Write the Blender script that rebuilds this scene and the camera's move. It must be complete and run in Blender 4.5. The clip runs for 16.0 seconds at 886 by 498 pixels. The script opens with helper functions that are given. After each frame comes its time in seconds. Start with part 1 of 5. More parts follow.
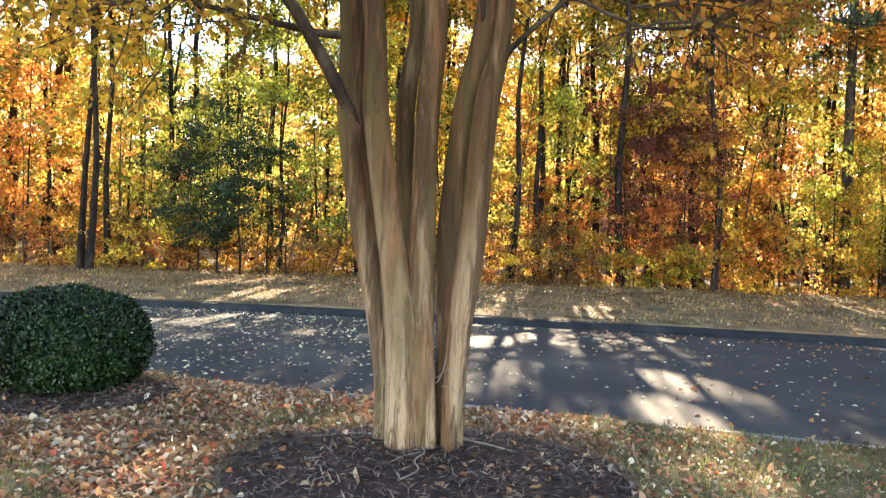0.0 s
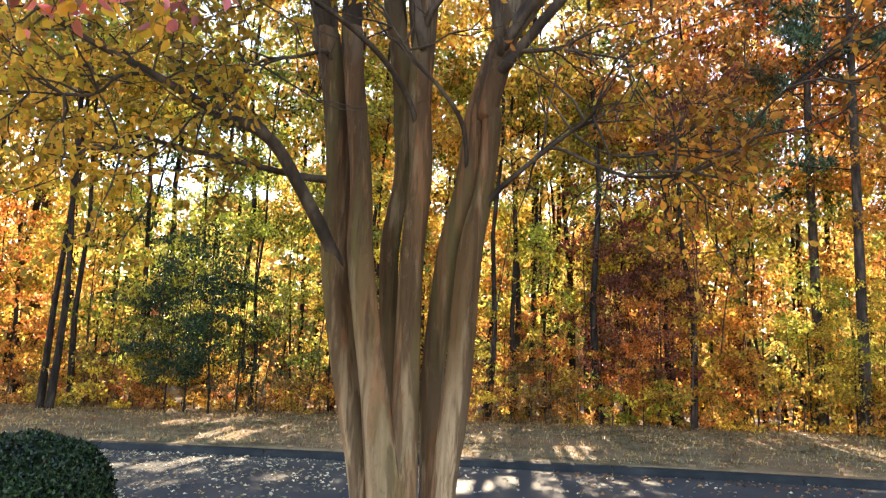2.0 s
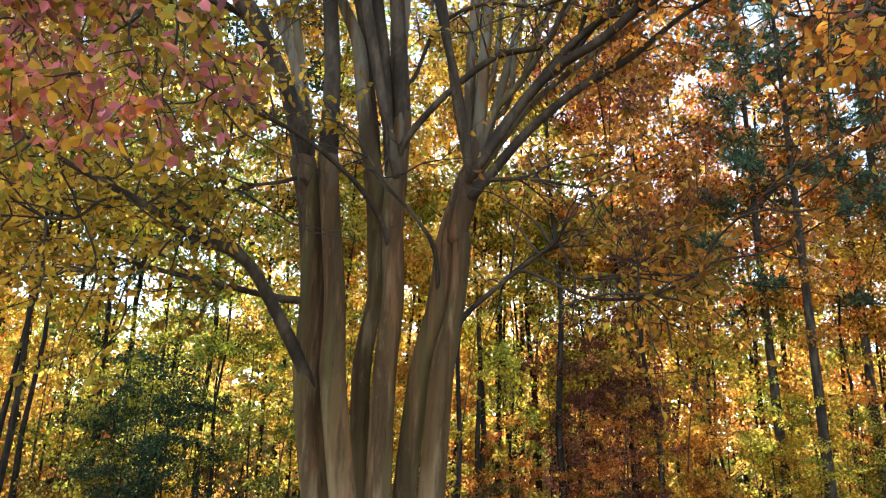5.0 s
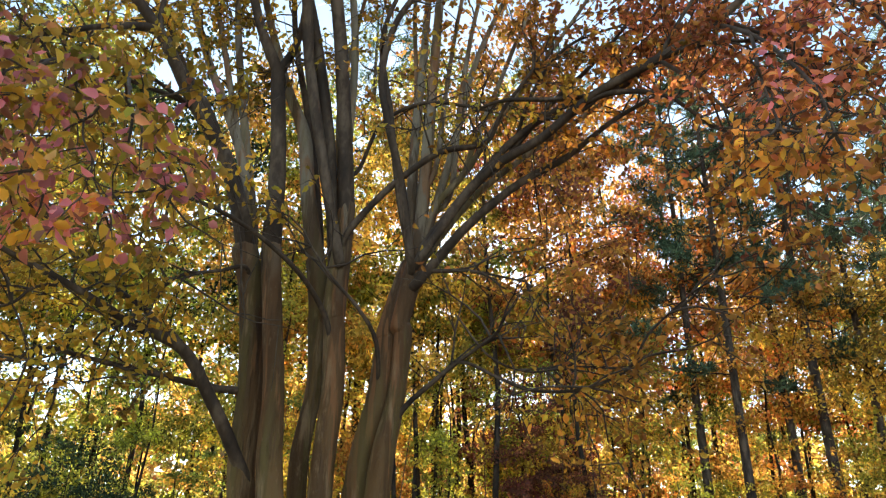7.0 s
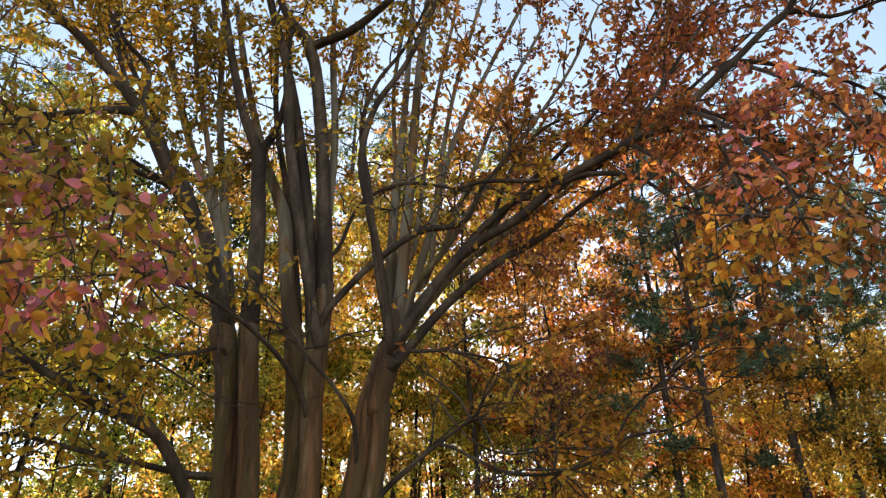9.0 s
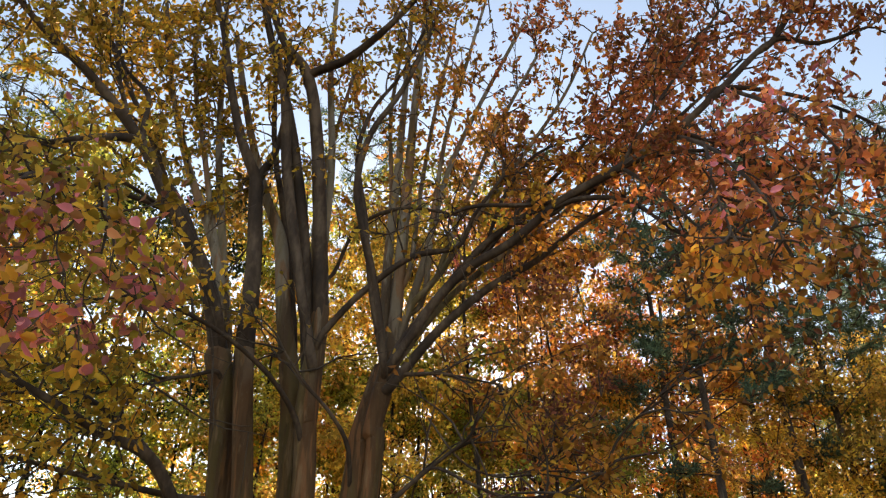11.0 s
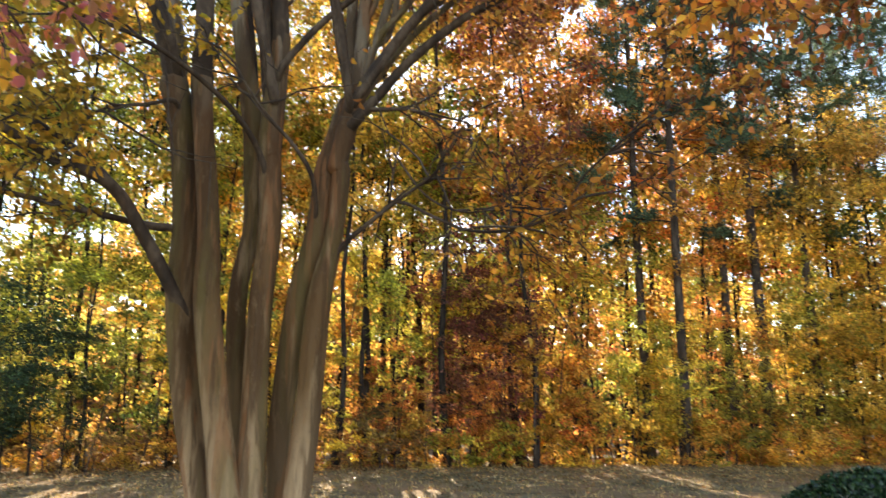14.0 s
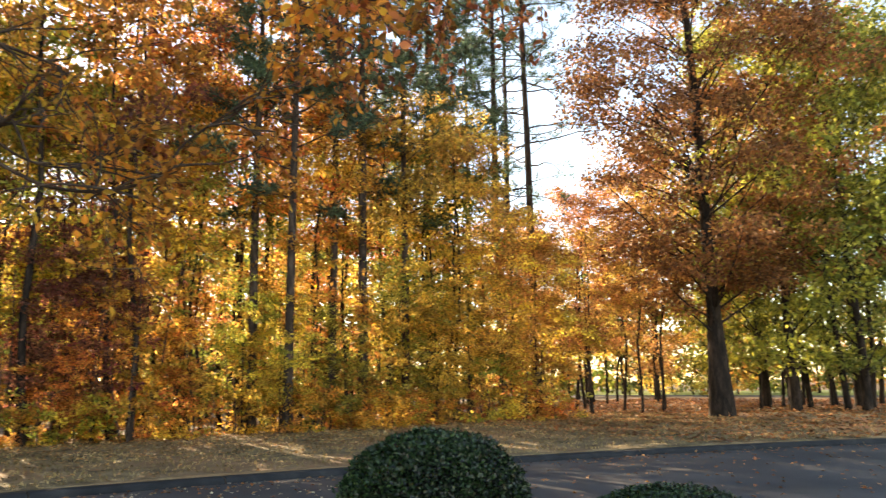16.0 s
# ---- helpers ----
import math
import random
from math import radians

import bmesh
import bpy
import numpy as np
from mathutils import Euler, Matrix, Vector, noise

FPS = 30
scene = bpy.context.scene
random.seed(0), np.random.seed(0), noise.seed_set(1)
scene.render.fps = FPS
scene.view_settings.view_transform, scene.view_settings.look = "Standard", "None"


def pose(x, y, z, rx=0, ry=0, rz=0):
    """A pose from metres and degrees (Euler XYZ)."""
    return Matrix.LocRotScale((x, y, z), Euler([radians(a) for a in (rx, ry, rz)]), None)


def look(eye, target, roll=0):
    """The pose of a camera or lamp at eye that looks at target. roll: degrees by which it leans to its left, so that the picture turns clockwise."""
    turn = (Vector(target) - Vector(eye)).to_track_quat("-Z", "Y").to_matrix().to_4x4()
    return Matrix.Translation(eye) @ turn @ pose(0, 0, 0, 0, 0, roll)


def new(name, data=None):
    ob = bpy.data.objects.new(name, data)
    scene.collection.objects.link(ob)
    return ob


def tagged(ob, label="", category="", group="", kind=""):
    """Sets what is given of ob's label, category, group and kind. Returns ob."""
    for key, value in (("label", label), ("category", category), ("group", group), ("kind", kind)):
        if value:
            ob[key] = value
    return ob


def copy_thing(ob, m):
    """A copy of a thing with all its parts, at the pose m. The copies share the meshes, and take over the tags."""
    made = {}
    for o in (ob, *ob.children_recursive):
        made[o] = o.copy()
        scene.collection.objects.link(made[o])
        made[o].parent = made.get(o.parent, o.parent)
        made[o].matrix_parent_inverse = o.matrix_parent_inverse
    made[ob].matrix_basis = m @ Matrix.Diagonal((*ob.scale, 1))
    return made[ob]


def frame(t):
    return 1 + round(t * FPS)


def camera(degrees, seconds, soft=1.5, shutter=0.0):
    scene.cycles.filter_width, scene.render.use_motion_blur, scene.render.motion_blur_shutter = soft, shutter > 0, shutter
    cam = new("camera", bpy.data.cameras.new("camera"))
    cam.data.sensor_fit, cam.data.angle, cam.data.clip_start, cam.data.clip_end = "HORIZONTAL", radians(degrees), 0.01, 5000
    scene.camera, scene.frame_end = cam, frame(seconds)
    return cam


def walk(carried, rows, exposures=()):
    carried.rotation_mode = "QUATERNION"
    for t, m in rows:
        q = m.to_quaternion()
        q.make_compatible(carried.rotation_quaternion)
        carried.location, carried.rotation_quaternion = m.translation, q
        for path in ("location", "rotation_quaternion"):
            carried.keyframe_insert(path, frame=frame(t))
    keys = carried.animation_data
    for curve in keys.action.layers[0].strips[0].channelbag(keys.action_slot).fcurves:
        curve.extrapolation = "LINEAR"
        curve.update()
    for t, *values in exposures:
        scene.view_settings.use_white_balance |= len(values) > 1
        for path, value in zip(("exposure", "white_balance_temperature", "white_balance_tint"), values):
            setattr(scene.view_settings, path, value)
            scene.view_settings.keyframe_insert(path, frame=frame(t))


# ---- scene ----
cam = camera(61.28, 16.0, soft=1.25, shutter=0.3)
PATH = [
    (0, (0.136, 0.133, 1.523), (-0.188, 10.125, 1.321), 2.24),
    (0.5, (0.126, 0.139, 1.550), (-0.143, 10.133, 1.802), 2.45),
    (1, (0.114, 0.183, 1.563), (0.015, 10.154, 2.319), 2.41),
    (1.5, (0.083, 0.197, 1.578), (0.035, 10.127, 2.762), 2.04),
    (2, (0.060, 0.199, 1.586), (0.025, 10.073, 3.168), 2.16),
    (2.5, (0.047, 0.178, 1.596), (0.168, 10.000, 3.470), 2.69),
    (3, (0.095, 0.126, 1.592), (0.288, 9.883, 3.775), 2.89),
    (3.2, (0.131, 0.127, 1.560), (0.314, 9.849, 3.895), 2.81),
    (5.3, (-0.022, 0.058, 1.594), (0.482, 9.523, 4.781), 1.15),
    (5.5, (-0.025, 0.050, 1.602), (0.585, 9.489, 4.850), 1.05),
    (6, (-0.027, 0.018, 1.605), (0.827, 9.335, 5.135), 0.79),
    (6.5, (-0.036, -0.003, 1.617), (1.027, 9.171, 5.453), 0.49),
    (7, (-0.050, -0.032, 1.611), (1.141, 8.994, 5.749), 0.56),
    (7.5, (-0.056, -0.047, 1.630), (1.144, 8.861, 6.013), 0.19),
    (8, (-0.062, -0.062, 1.623), (1.147, 8.702, 6.284), -0.42),
    (8.5, (-0.068, -0.071, 1.633), (1.217, 8.543, 6.548), -0.75),
    (9, (-0.065, -0.079, 1.645), (1.356, 8.465, 6.643), -0.56),
    (9.2, (-0.059, -0.063, 1.640), (1.412, 8.452, 6.673), -0.67),
    (11.3, (0.043, -0.137, 1.588), (1.347, 8.244, 6.886), -0.42),
    (11.5, (0.078, -0.135, 1.575), (1.370, 8.365, 6.683), -0.27),
    (12, (0.080, -0.113, 1.600), (1.367, 8.652, 6.239), -0.07),
    (12.5, (0.049, -0.054, 1.646), (1.344, 8.994, 5.702), 0.27),
    (13, (0.071, -0.081, 1.609), (1.234, 9.242, 5.035), 0.42),
    (13.5, (0.076, -0.043, 1.598), (1.229, 9.502, 4.348), 0.56),
    (14, (0.058, 0.009, 1.588), (1.978, 9.573, 3.791), 0.16),
    (14.5, (0.098, 0.007, 1.585), (3.279, 9.297, 3.480), 0.31),
    (15, (0.108, -0.050, 1.580), (4.555, 8.723, 3.381), -0.03),
    (15.5, (0.114, -0.106, 1.588), (5.545, 8.094, 3.400), -0.59),
    (16, (0.167, -0.129, 1.598), (6.528, 7.378, 3.386), -0.86),
]
walk(cam, [(t, look(e, a, r)) for t, e, a, r in PATH], [(0.0, 2.40, 7350, 13), (3.0, 2.04, 7500, 15), (6.0, 1.78, 7300, 4), (9.0, 1.34, 8200, 12), (12.0, 1.24, 8900, 15), (13.0, 1.46, 8300, 13), (14.0, 1.93, 7900, 11), (16.0, 1.84, 8500, 14)])

# ---- world, sun, exposure ----
SUN_AZ, SUN_EL = radians(4.4), radians(22.3)   # from +y towards +x
world = bpy.data.worlds.new("sky")
scene.world = world
world.use_nodes = True
wn = world.node_tree.nodes
wl = world.node_tree.links
wn.clear()
sky = wn.new("ShaderNodeTexSky")
sky.sky_type = "NISHITA"
sky.sun_disc = False
sky.sun_elevation = SUN_EL
sky.sun_rotation = SUN_AZ
sky.air_density, sky.dust_density, sky.ozone_density = 1.0, 0.1, 1.0
wbg = wn.new("ShaderNodeBackground")
wbg.inputs["Strength"].default_value = 0.15
wout = wn.new("ShaderNodeOutputWorld")
wl.new(sky.outputs["Color"], wbg.inputs["Color"])
wl.new(wbg.outputs[0], wout.inputs["Surface"])

sun_data = bpy.data.lights.new("sun", "SUN")
sun_data.energy, sun_data.angle, sun_data.color = 4.9, radians(0.6), (1.0, 0.86, 0.66)
sun = new("sun", sun_data)
sun_way = Vector((math.sin(SUN_AZ) * math.cos(SUN_EL), math.cos(SUN_AZ) * math.cos(SUN_EL), math.sin(SUN_EL)))
sun.matrix_world = look(sun_way * 200, (0, 0, 0))


# ---- materials ----
def nodes_of(name):
    m = bpy.data.materials.new(name)
    m.use_nodes = True
    t = m.node_tree
    t.nodes.clear()
    out = t.nodes.new("ShaderNodeOutputMaterial")
    return m, t.nodes, t.links, out


def ramp(nodes, stops):
    r = nodes.new("ShaderNodeValToRGB")
    e = r.color_ramp.elements
    while len(e) < len(stops):
        e.new(0.5)
    for k, (p, c) in enumerate(stops):
        e[k].position = p
        e[k].color = (*c, 1)
    return r


def leaf_material(name, tones, through_share=0.55, gloss=0.35, shift=0.025, glow=1.45, rough=0.5):
    """Thin leaves: each one takes a tone of its own, each plant a small shift; part of the light passes through."""
    m, nd, lk, out = nodes_of(name)
    geo = nd.new("ShaderNodeNewGeometry")
    info = nd.new("ShaderNodeObjectInfo")
    n = len(tones)
    r = ramp(nd, [(k / max(1, n - 1), c) for k, c in enumerate(tones)])
    lk.new(geo.outputs["Random Per Island"], r.inputs["Fac"])
    hsv = nd.new("ShaderNodeHueSaturation")
    mr = nd.new("ShaderNodeMapRange")
    mr.inputs["To Min"].default_value, mr.inputs["To Max"].default_value = 0.5 - shift, 0.5 + shift
    lk.new(info.outputs["Random"], mr.inputs["Value"])
    lk.new(mr.outputs[0], hsv.inputs["Hue"])
    lk.new(r.outputs["Color"], hsv.inputs["Color"])
    tex = nd.new("ShaderNodeTexNoise")
    tex.inputs["Scale"].default_value = 0.9
    co = nd.new("ShaderNodeTexCoord")
    lk.new(co.outputs["Object"], tex.inputs["Vector"])
    mv = nd.new("ShaderNodeMapRange")
    mv.inputs["From Min"].default_value, mv.inputs["From Max"].default_value = 0.28, 0.72
    mv.inputs["To Min"].default_value, mv.inputs["To Max"].default_value = 0.36, 1.6
    lk.new(tex.outputs["Fac"], mv.inputs["Value"])
    wh = nd.new("ShaderNodeTexWhiteNoise")
    wh.noise_dimensions = "1D"
    lk.new(geo.outputs["Random Per Island"], wh.inputs["W"])
    mw = nd.new("ShaderNodeMapRange")
    mw.inputs["To Min"].default_value, mw.inputs["To Max"].default_value = 0.42, 1.4
    lk.new(wh.outputs["Value"], mw.inputs["Value"])
    mul = nd.new("ShaderNodeMath")
    mul.operation = "MULTIPLY"
    lk.new(mv.outputs[0], mul.inputs[0])
    lk.new(mw.outputs[0], mul.inputs[1])
    plant = nd.new("ShaderNodeTexWhiteNoise")
    plant.noise_dimensions = "1D"
    lk.new(info.outputs["Random"], plant.inputs["W"])
    mp = nd.new("ShaderNodeMapRange")
    mp.inputs["To Min"].default_value, mp.inputs["To Max"].default_value = 1 - 10 * shift, 1 + 7 * shift
    lk.new(plant.outputs["Value"], mp.inputs["Value"])
    both = nd.new("ShaderNodeMath")
    both.operation = "MULTIPLY"
    lk.new(mul.outputs[0], both.inputs[0])
    lk.new(mp.outputs[0], both.inputs[1])
    lk.new(both.outputs[0], hsv.inputs["Value"])
    p = nd.new("ShaderNodeBsdfPrincipled")
    p.inputs["Roughness"].default_value = rough
    p.inputs["Specular IOR Level"].default_value = gloss
    lk.new(hsv.outputs[0], p.inputs["Base Color"])
    tr = nd.new("ShaderNodeBsdfTranslucent")
    h2 = nd.new("ShaderNodeHueSaturation")
    h2.inputs["Saturation"].default_value = 0.94
    h2.inputs["Value"].default_value = glow
    lk.new(hsv.outputs[0], h2.inputs["Color"])
    lk.new(h2.outputs[0], tr.inputs["Color"])
    mx = nd.new("ShaderNodeMixShader")
    mx.inputs[0].default_value = through_share
    lk.new(p.outputs[0], mx.inputs[1])
    lk.new(tr.outputs[0], mx.inputs[2])
    lk.new(mx.outputs[0], out.inputs[0])
    return m


def rough_material(name, stops, scale, stretch=(1, 1, 1), fine=40.0, bump=0.4, rough=0.85, spec=0.3, detail=6.0, dist=0.02, patch=None):
    """Two scales of noise: broad tone and fine grain, with a bump from both. patch: a broad tint (colour, scale, low, high)."""
    m, nd, lk, out = nodes_of(name)
    co = nd.new("ShaderNodeTexCoord")
    mp = nd.new("ShaderNodeMapping")
    mp.inputs["Scale"].default_value = stretch
    lk.new(co.outputs["Object"], mp.inputs["Vector"])
    a = nd.new("ShaderNodeTexNoise")
    a.inputs["Scale"].default_value, a.inputs["Detail"].default_value = scale, detail
    b = nd.new("ShaderNodeTexNoise")
    b.inputs["Scale"].default_value, b.inputs["Detail"].default_value = fine, 4.0
    lk.new(mp.outputs[0], a.inputs["Vector"])
    lk.new(mp.outputs[0], b.inputs["Vector"])
    mix = nd.new("ShaderNodeMath")
    mix.operation = "MULTIPLY_ADD"
    mix.inputs[1].default_value = 0.35
    lk.new(b.outputs["Fac"], mix.inputs[0])
    sub = nd.new("ShaderNodeMath")
    sub.operation = "SUBTRACT"
    sub.inputs[1].default_value = 0.175
    lk.new(a.outputs["Fac"], sub.inputs[0])
    lk.new(sub.outputs[0], mix.inputs[2])
    r = ramp(nd, stops)
    lk.new(mix.outputs[0], r.inputs["Fac"])
    colour = r.outputs["Color"]
    if patch:
        tint, psc, lo, hi = patch
        c = nd.new("ShaderNodeTexNoise")
        c.inputs["Scale"].default_value, c.inputs["Detail"].default_value = psc, 5.0
        lk.new(co.outputs["Object"], c.inputs["Vector"])
        mr = nd.new("ShaderNodeMapRange")
        mr.inputs["From Min"].default_value, mr.inputs["From Max"].default_value = lo, hi
        lk.new(c.outputs["Fac"], mr.inputs["Value"])
        mm = nd.new("ShaderNodeMix")
        mm.data_type = "RGBA"
        lk.new(mr.outputs[0], mm.inputs["Factor"])
        lk.new(colour, mm.inputs["A"])
        mm.inputs["B"].default_value = (*tint, 1)
        colour = mm.outputs["Result"]
    p = nd.new("ShaderNodeBsdfPrincipled")
    p.inputs["Roughness"].default_value = rough
    p.inputs["Specular IOR Level"].default_value = spec
    lk.new(colour, p.inputs["Base Color"])
    bp = nd.new("ShaderNodeBump")
    bp.inputs["Strength"].default_value, bp.inputs["Distance"].default_value = bump, dist
    lk.new(mix.outputs[0], bp.inputs["Height"])
    lk.new(bp.outputs[0], p.inputs["Normal"])
    lk.new(p.outputs[0], out.inputs[0])
    return m


M_LAWN = rough_material("lawn", [(0.25, (0.05, 0.036, 0.02)), (0.45, (0.13, 0.095, 0.05)), (0.6, (0.24, 0.18, 0.10)), (0.75, (0.12, 0.11, 0.05))], 2.2, fine=28, bump=0.7, rough=0.95, dist=0.03, patch=((0.26, 0.15, 0.08), 0.35, 0.45, 0.65))
M_GREENLAWN = rough_material("green lawn", [(0.3, (0.10, 0.15, 0.03)), (0.5, (0.17, 0.22, 0.05)), (0.7, (0.26, 0.28, 0.08))], 0.4, fine=8, bump=0.4, rough=0.95)
M_ASPHALT = rough_material("asphalt", [(0.3, (0.034, 0.036, 0.04)), (0.5, (0.055, 0.056, 0.06)), (0.7, (0.09, 0.09, 0.09))], 0.6, fine=160, bump=0.35, rough=0.8, dist=0.006, patch=((0.046, 0.047, 0.051), 0.25, 0.4, 0.7))
# dark grey, made darker still for the shadow along the far kerb
M_KERB = rough_material("kerb concrete darkened for shadow", [(0.3, (0.014, 0.016, 0.019)), (0.55, (0.027, 0.029, 0.032)), (0.75, (0.055, 0.056, 0.055))], 2.5, fine=60, bump=0.4, rough=0.9, dist=0.01)
M_GUTTER = rough_material("pale concrete edge", [(0.3, (0.22, 0.21, 0.2)), (0.7, (0.4, 0.38, 0.35))], 3, fine=60, bump=0.4, rough=0.9, dist=0.01)
M_MULCH = rough_material("mulch soil", [(0.3, (0.025, 0.014, 0.012)), (0.55, (0.06, 0.035, 0.03)), (0.75, (0.11, 0.07, 0.06))], 9, fine=60, bump=1.0, rough=0.95, dist=0.03)


def peeling_bark():
    """Smooth crape bark: light tan at the foot, brown above, grey aloft, with sharp-edged peeled strips and fine cracks."""
    m, nd, lk, out = nodes_of("smooth peeling bark")
    co = nd.new("ShaderNodeTexCoord")

    def noise_of(scale, stretch, detail, rough=0.55):
        mp = nd.new("ShaderNodeMapping")
        mp.inputs["Scale"].default_value = stretch
        lk.new(co.outputs["Object"], mp.inputs["Vector"])
        t = nd.new("ShaderNodeTexNoise")
        t.inputs["Scale"].default_value, t.inputs["Detail"].default_value, t.inputs["Roughness"].default_value = scale, detail, rough
        lk.new(mp.outputs[0], t.inputs["Vector"])
        return t.outputs["Fac"]

    def mixed(fac, a, c):
        x = nd.new("ShaderNodeMix")
        x.data_type = "RGBA"
        lk.new(fac, x.inputs["Factor"])
        for s, v in (("A", a), ("B", c)):
            if isinstance(v, tuple):
                x.inputs[s].default_value = (*v, 1)
            else:
                lk.new(v, x.inputs[s])
        return x.outputs["Result"]

    def step(v, lo, hi):
        r = nd.new("ShaderNodeMapRange")
        r.inputs["From Min"].default_value, r.inputs["From Max"].default_value = lo, hi
        lk.new(v, r.inputs["Value"])
        return r.outputs[0]

    def part_of(v, share):
        r = nd.new("ShaderNodeMath")
        r.operation = "MULTIPLY"
        r.inputs[1].default_value = share
        lk.new(v, r.inputs[0])
        return r.outputs[0]

    sep = nd.new("ShaderNodeSeparateXYZ")
    lk.new(co.outputs["Object"], sep.inputs[0])
    wav = noise_of(2.0, (1, 1, 0.5), 3)
    zz = nd.new("ShaderNodeMath")
    zz.operation = "MULTIPLY_ADD"
    zz.inputs[1].default_value = 1.6
    lk.new(wav, zz.inputs[0])
    lk.new(sep.outputs["Z"], zz.inputs[2])
    base = mixed(step(zz.outputs[0], 1.45, 2.7), (0.52, 0.345, 0.215), (0.145, 0.078, 0.034))
    base = mixed(step(zz.outputs[0], 2.6, 4.0), base, (0.096, 0.046, 0.021))
    base = mixed(step(zz.outputs[0], 4.4, 5.5), base, (0.235, 0.19, 0.145))
    broad = noise_of(2.3, (3.0, 3.0, 0.3), 4, 0.55)
    base = mixed(part_of(step(broad, 0.49, 0.54), 0.72), base, (0.068, 0.034, 0.016))
    rosy = noise_of(3.0, (2.6, 2.6, 0.26), 4, 0.55)
    base = mixed(part_of(step(rosy, 0.54, 0.58), 0.6), base, (0.25, 0.105, 0.046))
    moss = noise_of(2.0, (3.0, 3.0, 0.32), 5, 0.55)
    base = mixed(part_of(step(moss, 0.5, 0.62), 0.5), base, (0.125, 0.098, 0.035))
    pale = noise_of(4.2, (2.4, 2.4, 0.34), 6, 0.6)
    base = mixed(part_of(step(pale, 0.56, 0.66), 0.55), base, (0.31, 0.20, 0.115))
    strip_b = noise_of(5.0, (2.8, 2.8, 0.22), 5, 0.6)
    base = mixed(part_of(step(strip_b, 0.60, 0.63), 0.6), base, (0.085, 0.045, 0.025))
    flake = noise_of(13.0, (1.5, 1.5, 0.55), 5, 0.65)
    base = mixed(part_of(step(flake, 0.6, 0.72), 0.4), base, (0.29, 0.185, 0.105))
    grain = noise_of(20, (1.8, 1.8, 0.14), 5, 0.6)
    base = mixed(part_of(step(grain, 0.52, 0.72), 0.4), base, (0.12, 0.075, 0.045))
    speck = noise_of(55, (1, 1, 0.5), 3, 0.7)
    base = mixed(part_of(step(speck, 0.58, 0.7), 0.4), base, (0.12, 0.08, 0.055))
    foot = nd.new("ShaderNodeMapRange")
    foot.inputs["From Min"].default_value, foot.inputs["From Max"].default_value = 2.0, 1.3
    lk.new(zz.outputs[0], foot.inputs["Value"])
    seam = noise_of(9.0, (2.2, 2.2, 0.16), 4, 0.55)
    line = nd.new("ShaderNodeMath")
    line.operation = "COMPARE"
    line.inputs[1].default_value, line.inputs[2].default_value = 0.5, 0.022
    lk.new(seam, line.inputs[0])
    crack = nd.new("ShaderNodeMath")
    crack.operation = "MULTIPLY"
    lk.new(line.outputs[0], crack.inputs[0])
    lk.new(foot.outputs[0], crack.inputs[1])
    half = nd.new("ShaderNodeMath")
    half.operation = "MULTIPLY"
    half.inputs[1].default_value = 0.6
    lk.new(crack.outputs[0], half.inputs[0])
    base = mixed(half.outputs[0], base, (0.05, 0.03, 0.02))
    p = nd.new("ShaderNodeBsdfPrincipled")
    p.inputs["Roughness"].default_value = 0.75
    p.inputs["Specular IOR Level"].default_value = 0.15
    lk.new(base, p.inputs["Base Color"])
    add = nd.new("ShaderNodeMath")
    add.operation = "MULTIPLY_ADD"
    add.inputs[1].default_value = 0.25
    lk.new(speck, add.inputs[0])
    lk.new(step(strip_b, 0.55, 0.6), add.inputs[2])
    bp = nd.new("ShaderNodeBump")
    bp.inputs["Strength"].default_value, bp.inputs["Distance"].default_value = 0.8, 0.01
    lk.new(add.outputs[0], bp.inputs["Height"])
    lk.new(bp.outputs[0], p.inputs["Normal"])
    lk.new(p.outputs[0], out.inputs[0])
    return m


# near-black: the shade between the bush leaves, put into a colour
M_BUSH_SHADE = rough_material("bush inner shade", [(0.3, (0.003, 0.005, 0.003)), (0.7, (0.009, 0.011, 0.006))], 12, fine=60, bump=0.6, rough=0.95)
M_SMOOTH = peeling_bark()
# limb bark, darker than the stems: shade of the front limbs in the colour
M_LIMB_SHADED = rough_material("grey-brown limb bark darkened for shade", [(0.3, (0.02, 0.011, 0.007)), (0.5, (0.05, 0.029, 0.018)), (0.7, (0.12, 0.08, 0.055))], 5.0, stretch=(1.2, 1.2, 0.5), fine=30, bump=0.3, rough=0.75, dist=0.01)
# darker than the bark itself: deep woodland shade is put into the colour
M_BARK = rough_material("rough dark bark with woodland shade", [(0.3, (0.009, 0.006, 0.005)), (0.5, (0.023, 0.015, 0.011)), (0.7, (0.055, 0.038, 0.03))], 5, stretch=(1.5, 1.5, 0.35), fine=20, bump=0.9, rough=0.95, dist=0.04)
M_PINEBARK = rough_material("plated pine bark", [(0.3, (0.02, 0.014, 0.012)), (0.5, (0.055, 0.038, 0.03)), (0.7, (0.11, 0.08, 0.062))], 4, stretch=(1.5, 1.5, 0.5), fine=18, bump=0.9, rough=0.95, dist=0.05)
M_TWIG = rough_material("twig bark", [(0.3, (0.035, 0.022, 0.016)), (0.7, (0.11, 0.078, 0.06))], 8, fine=40, bump=0.3, rough=0.9)

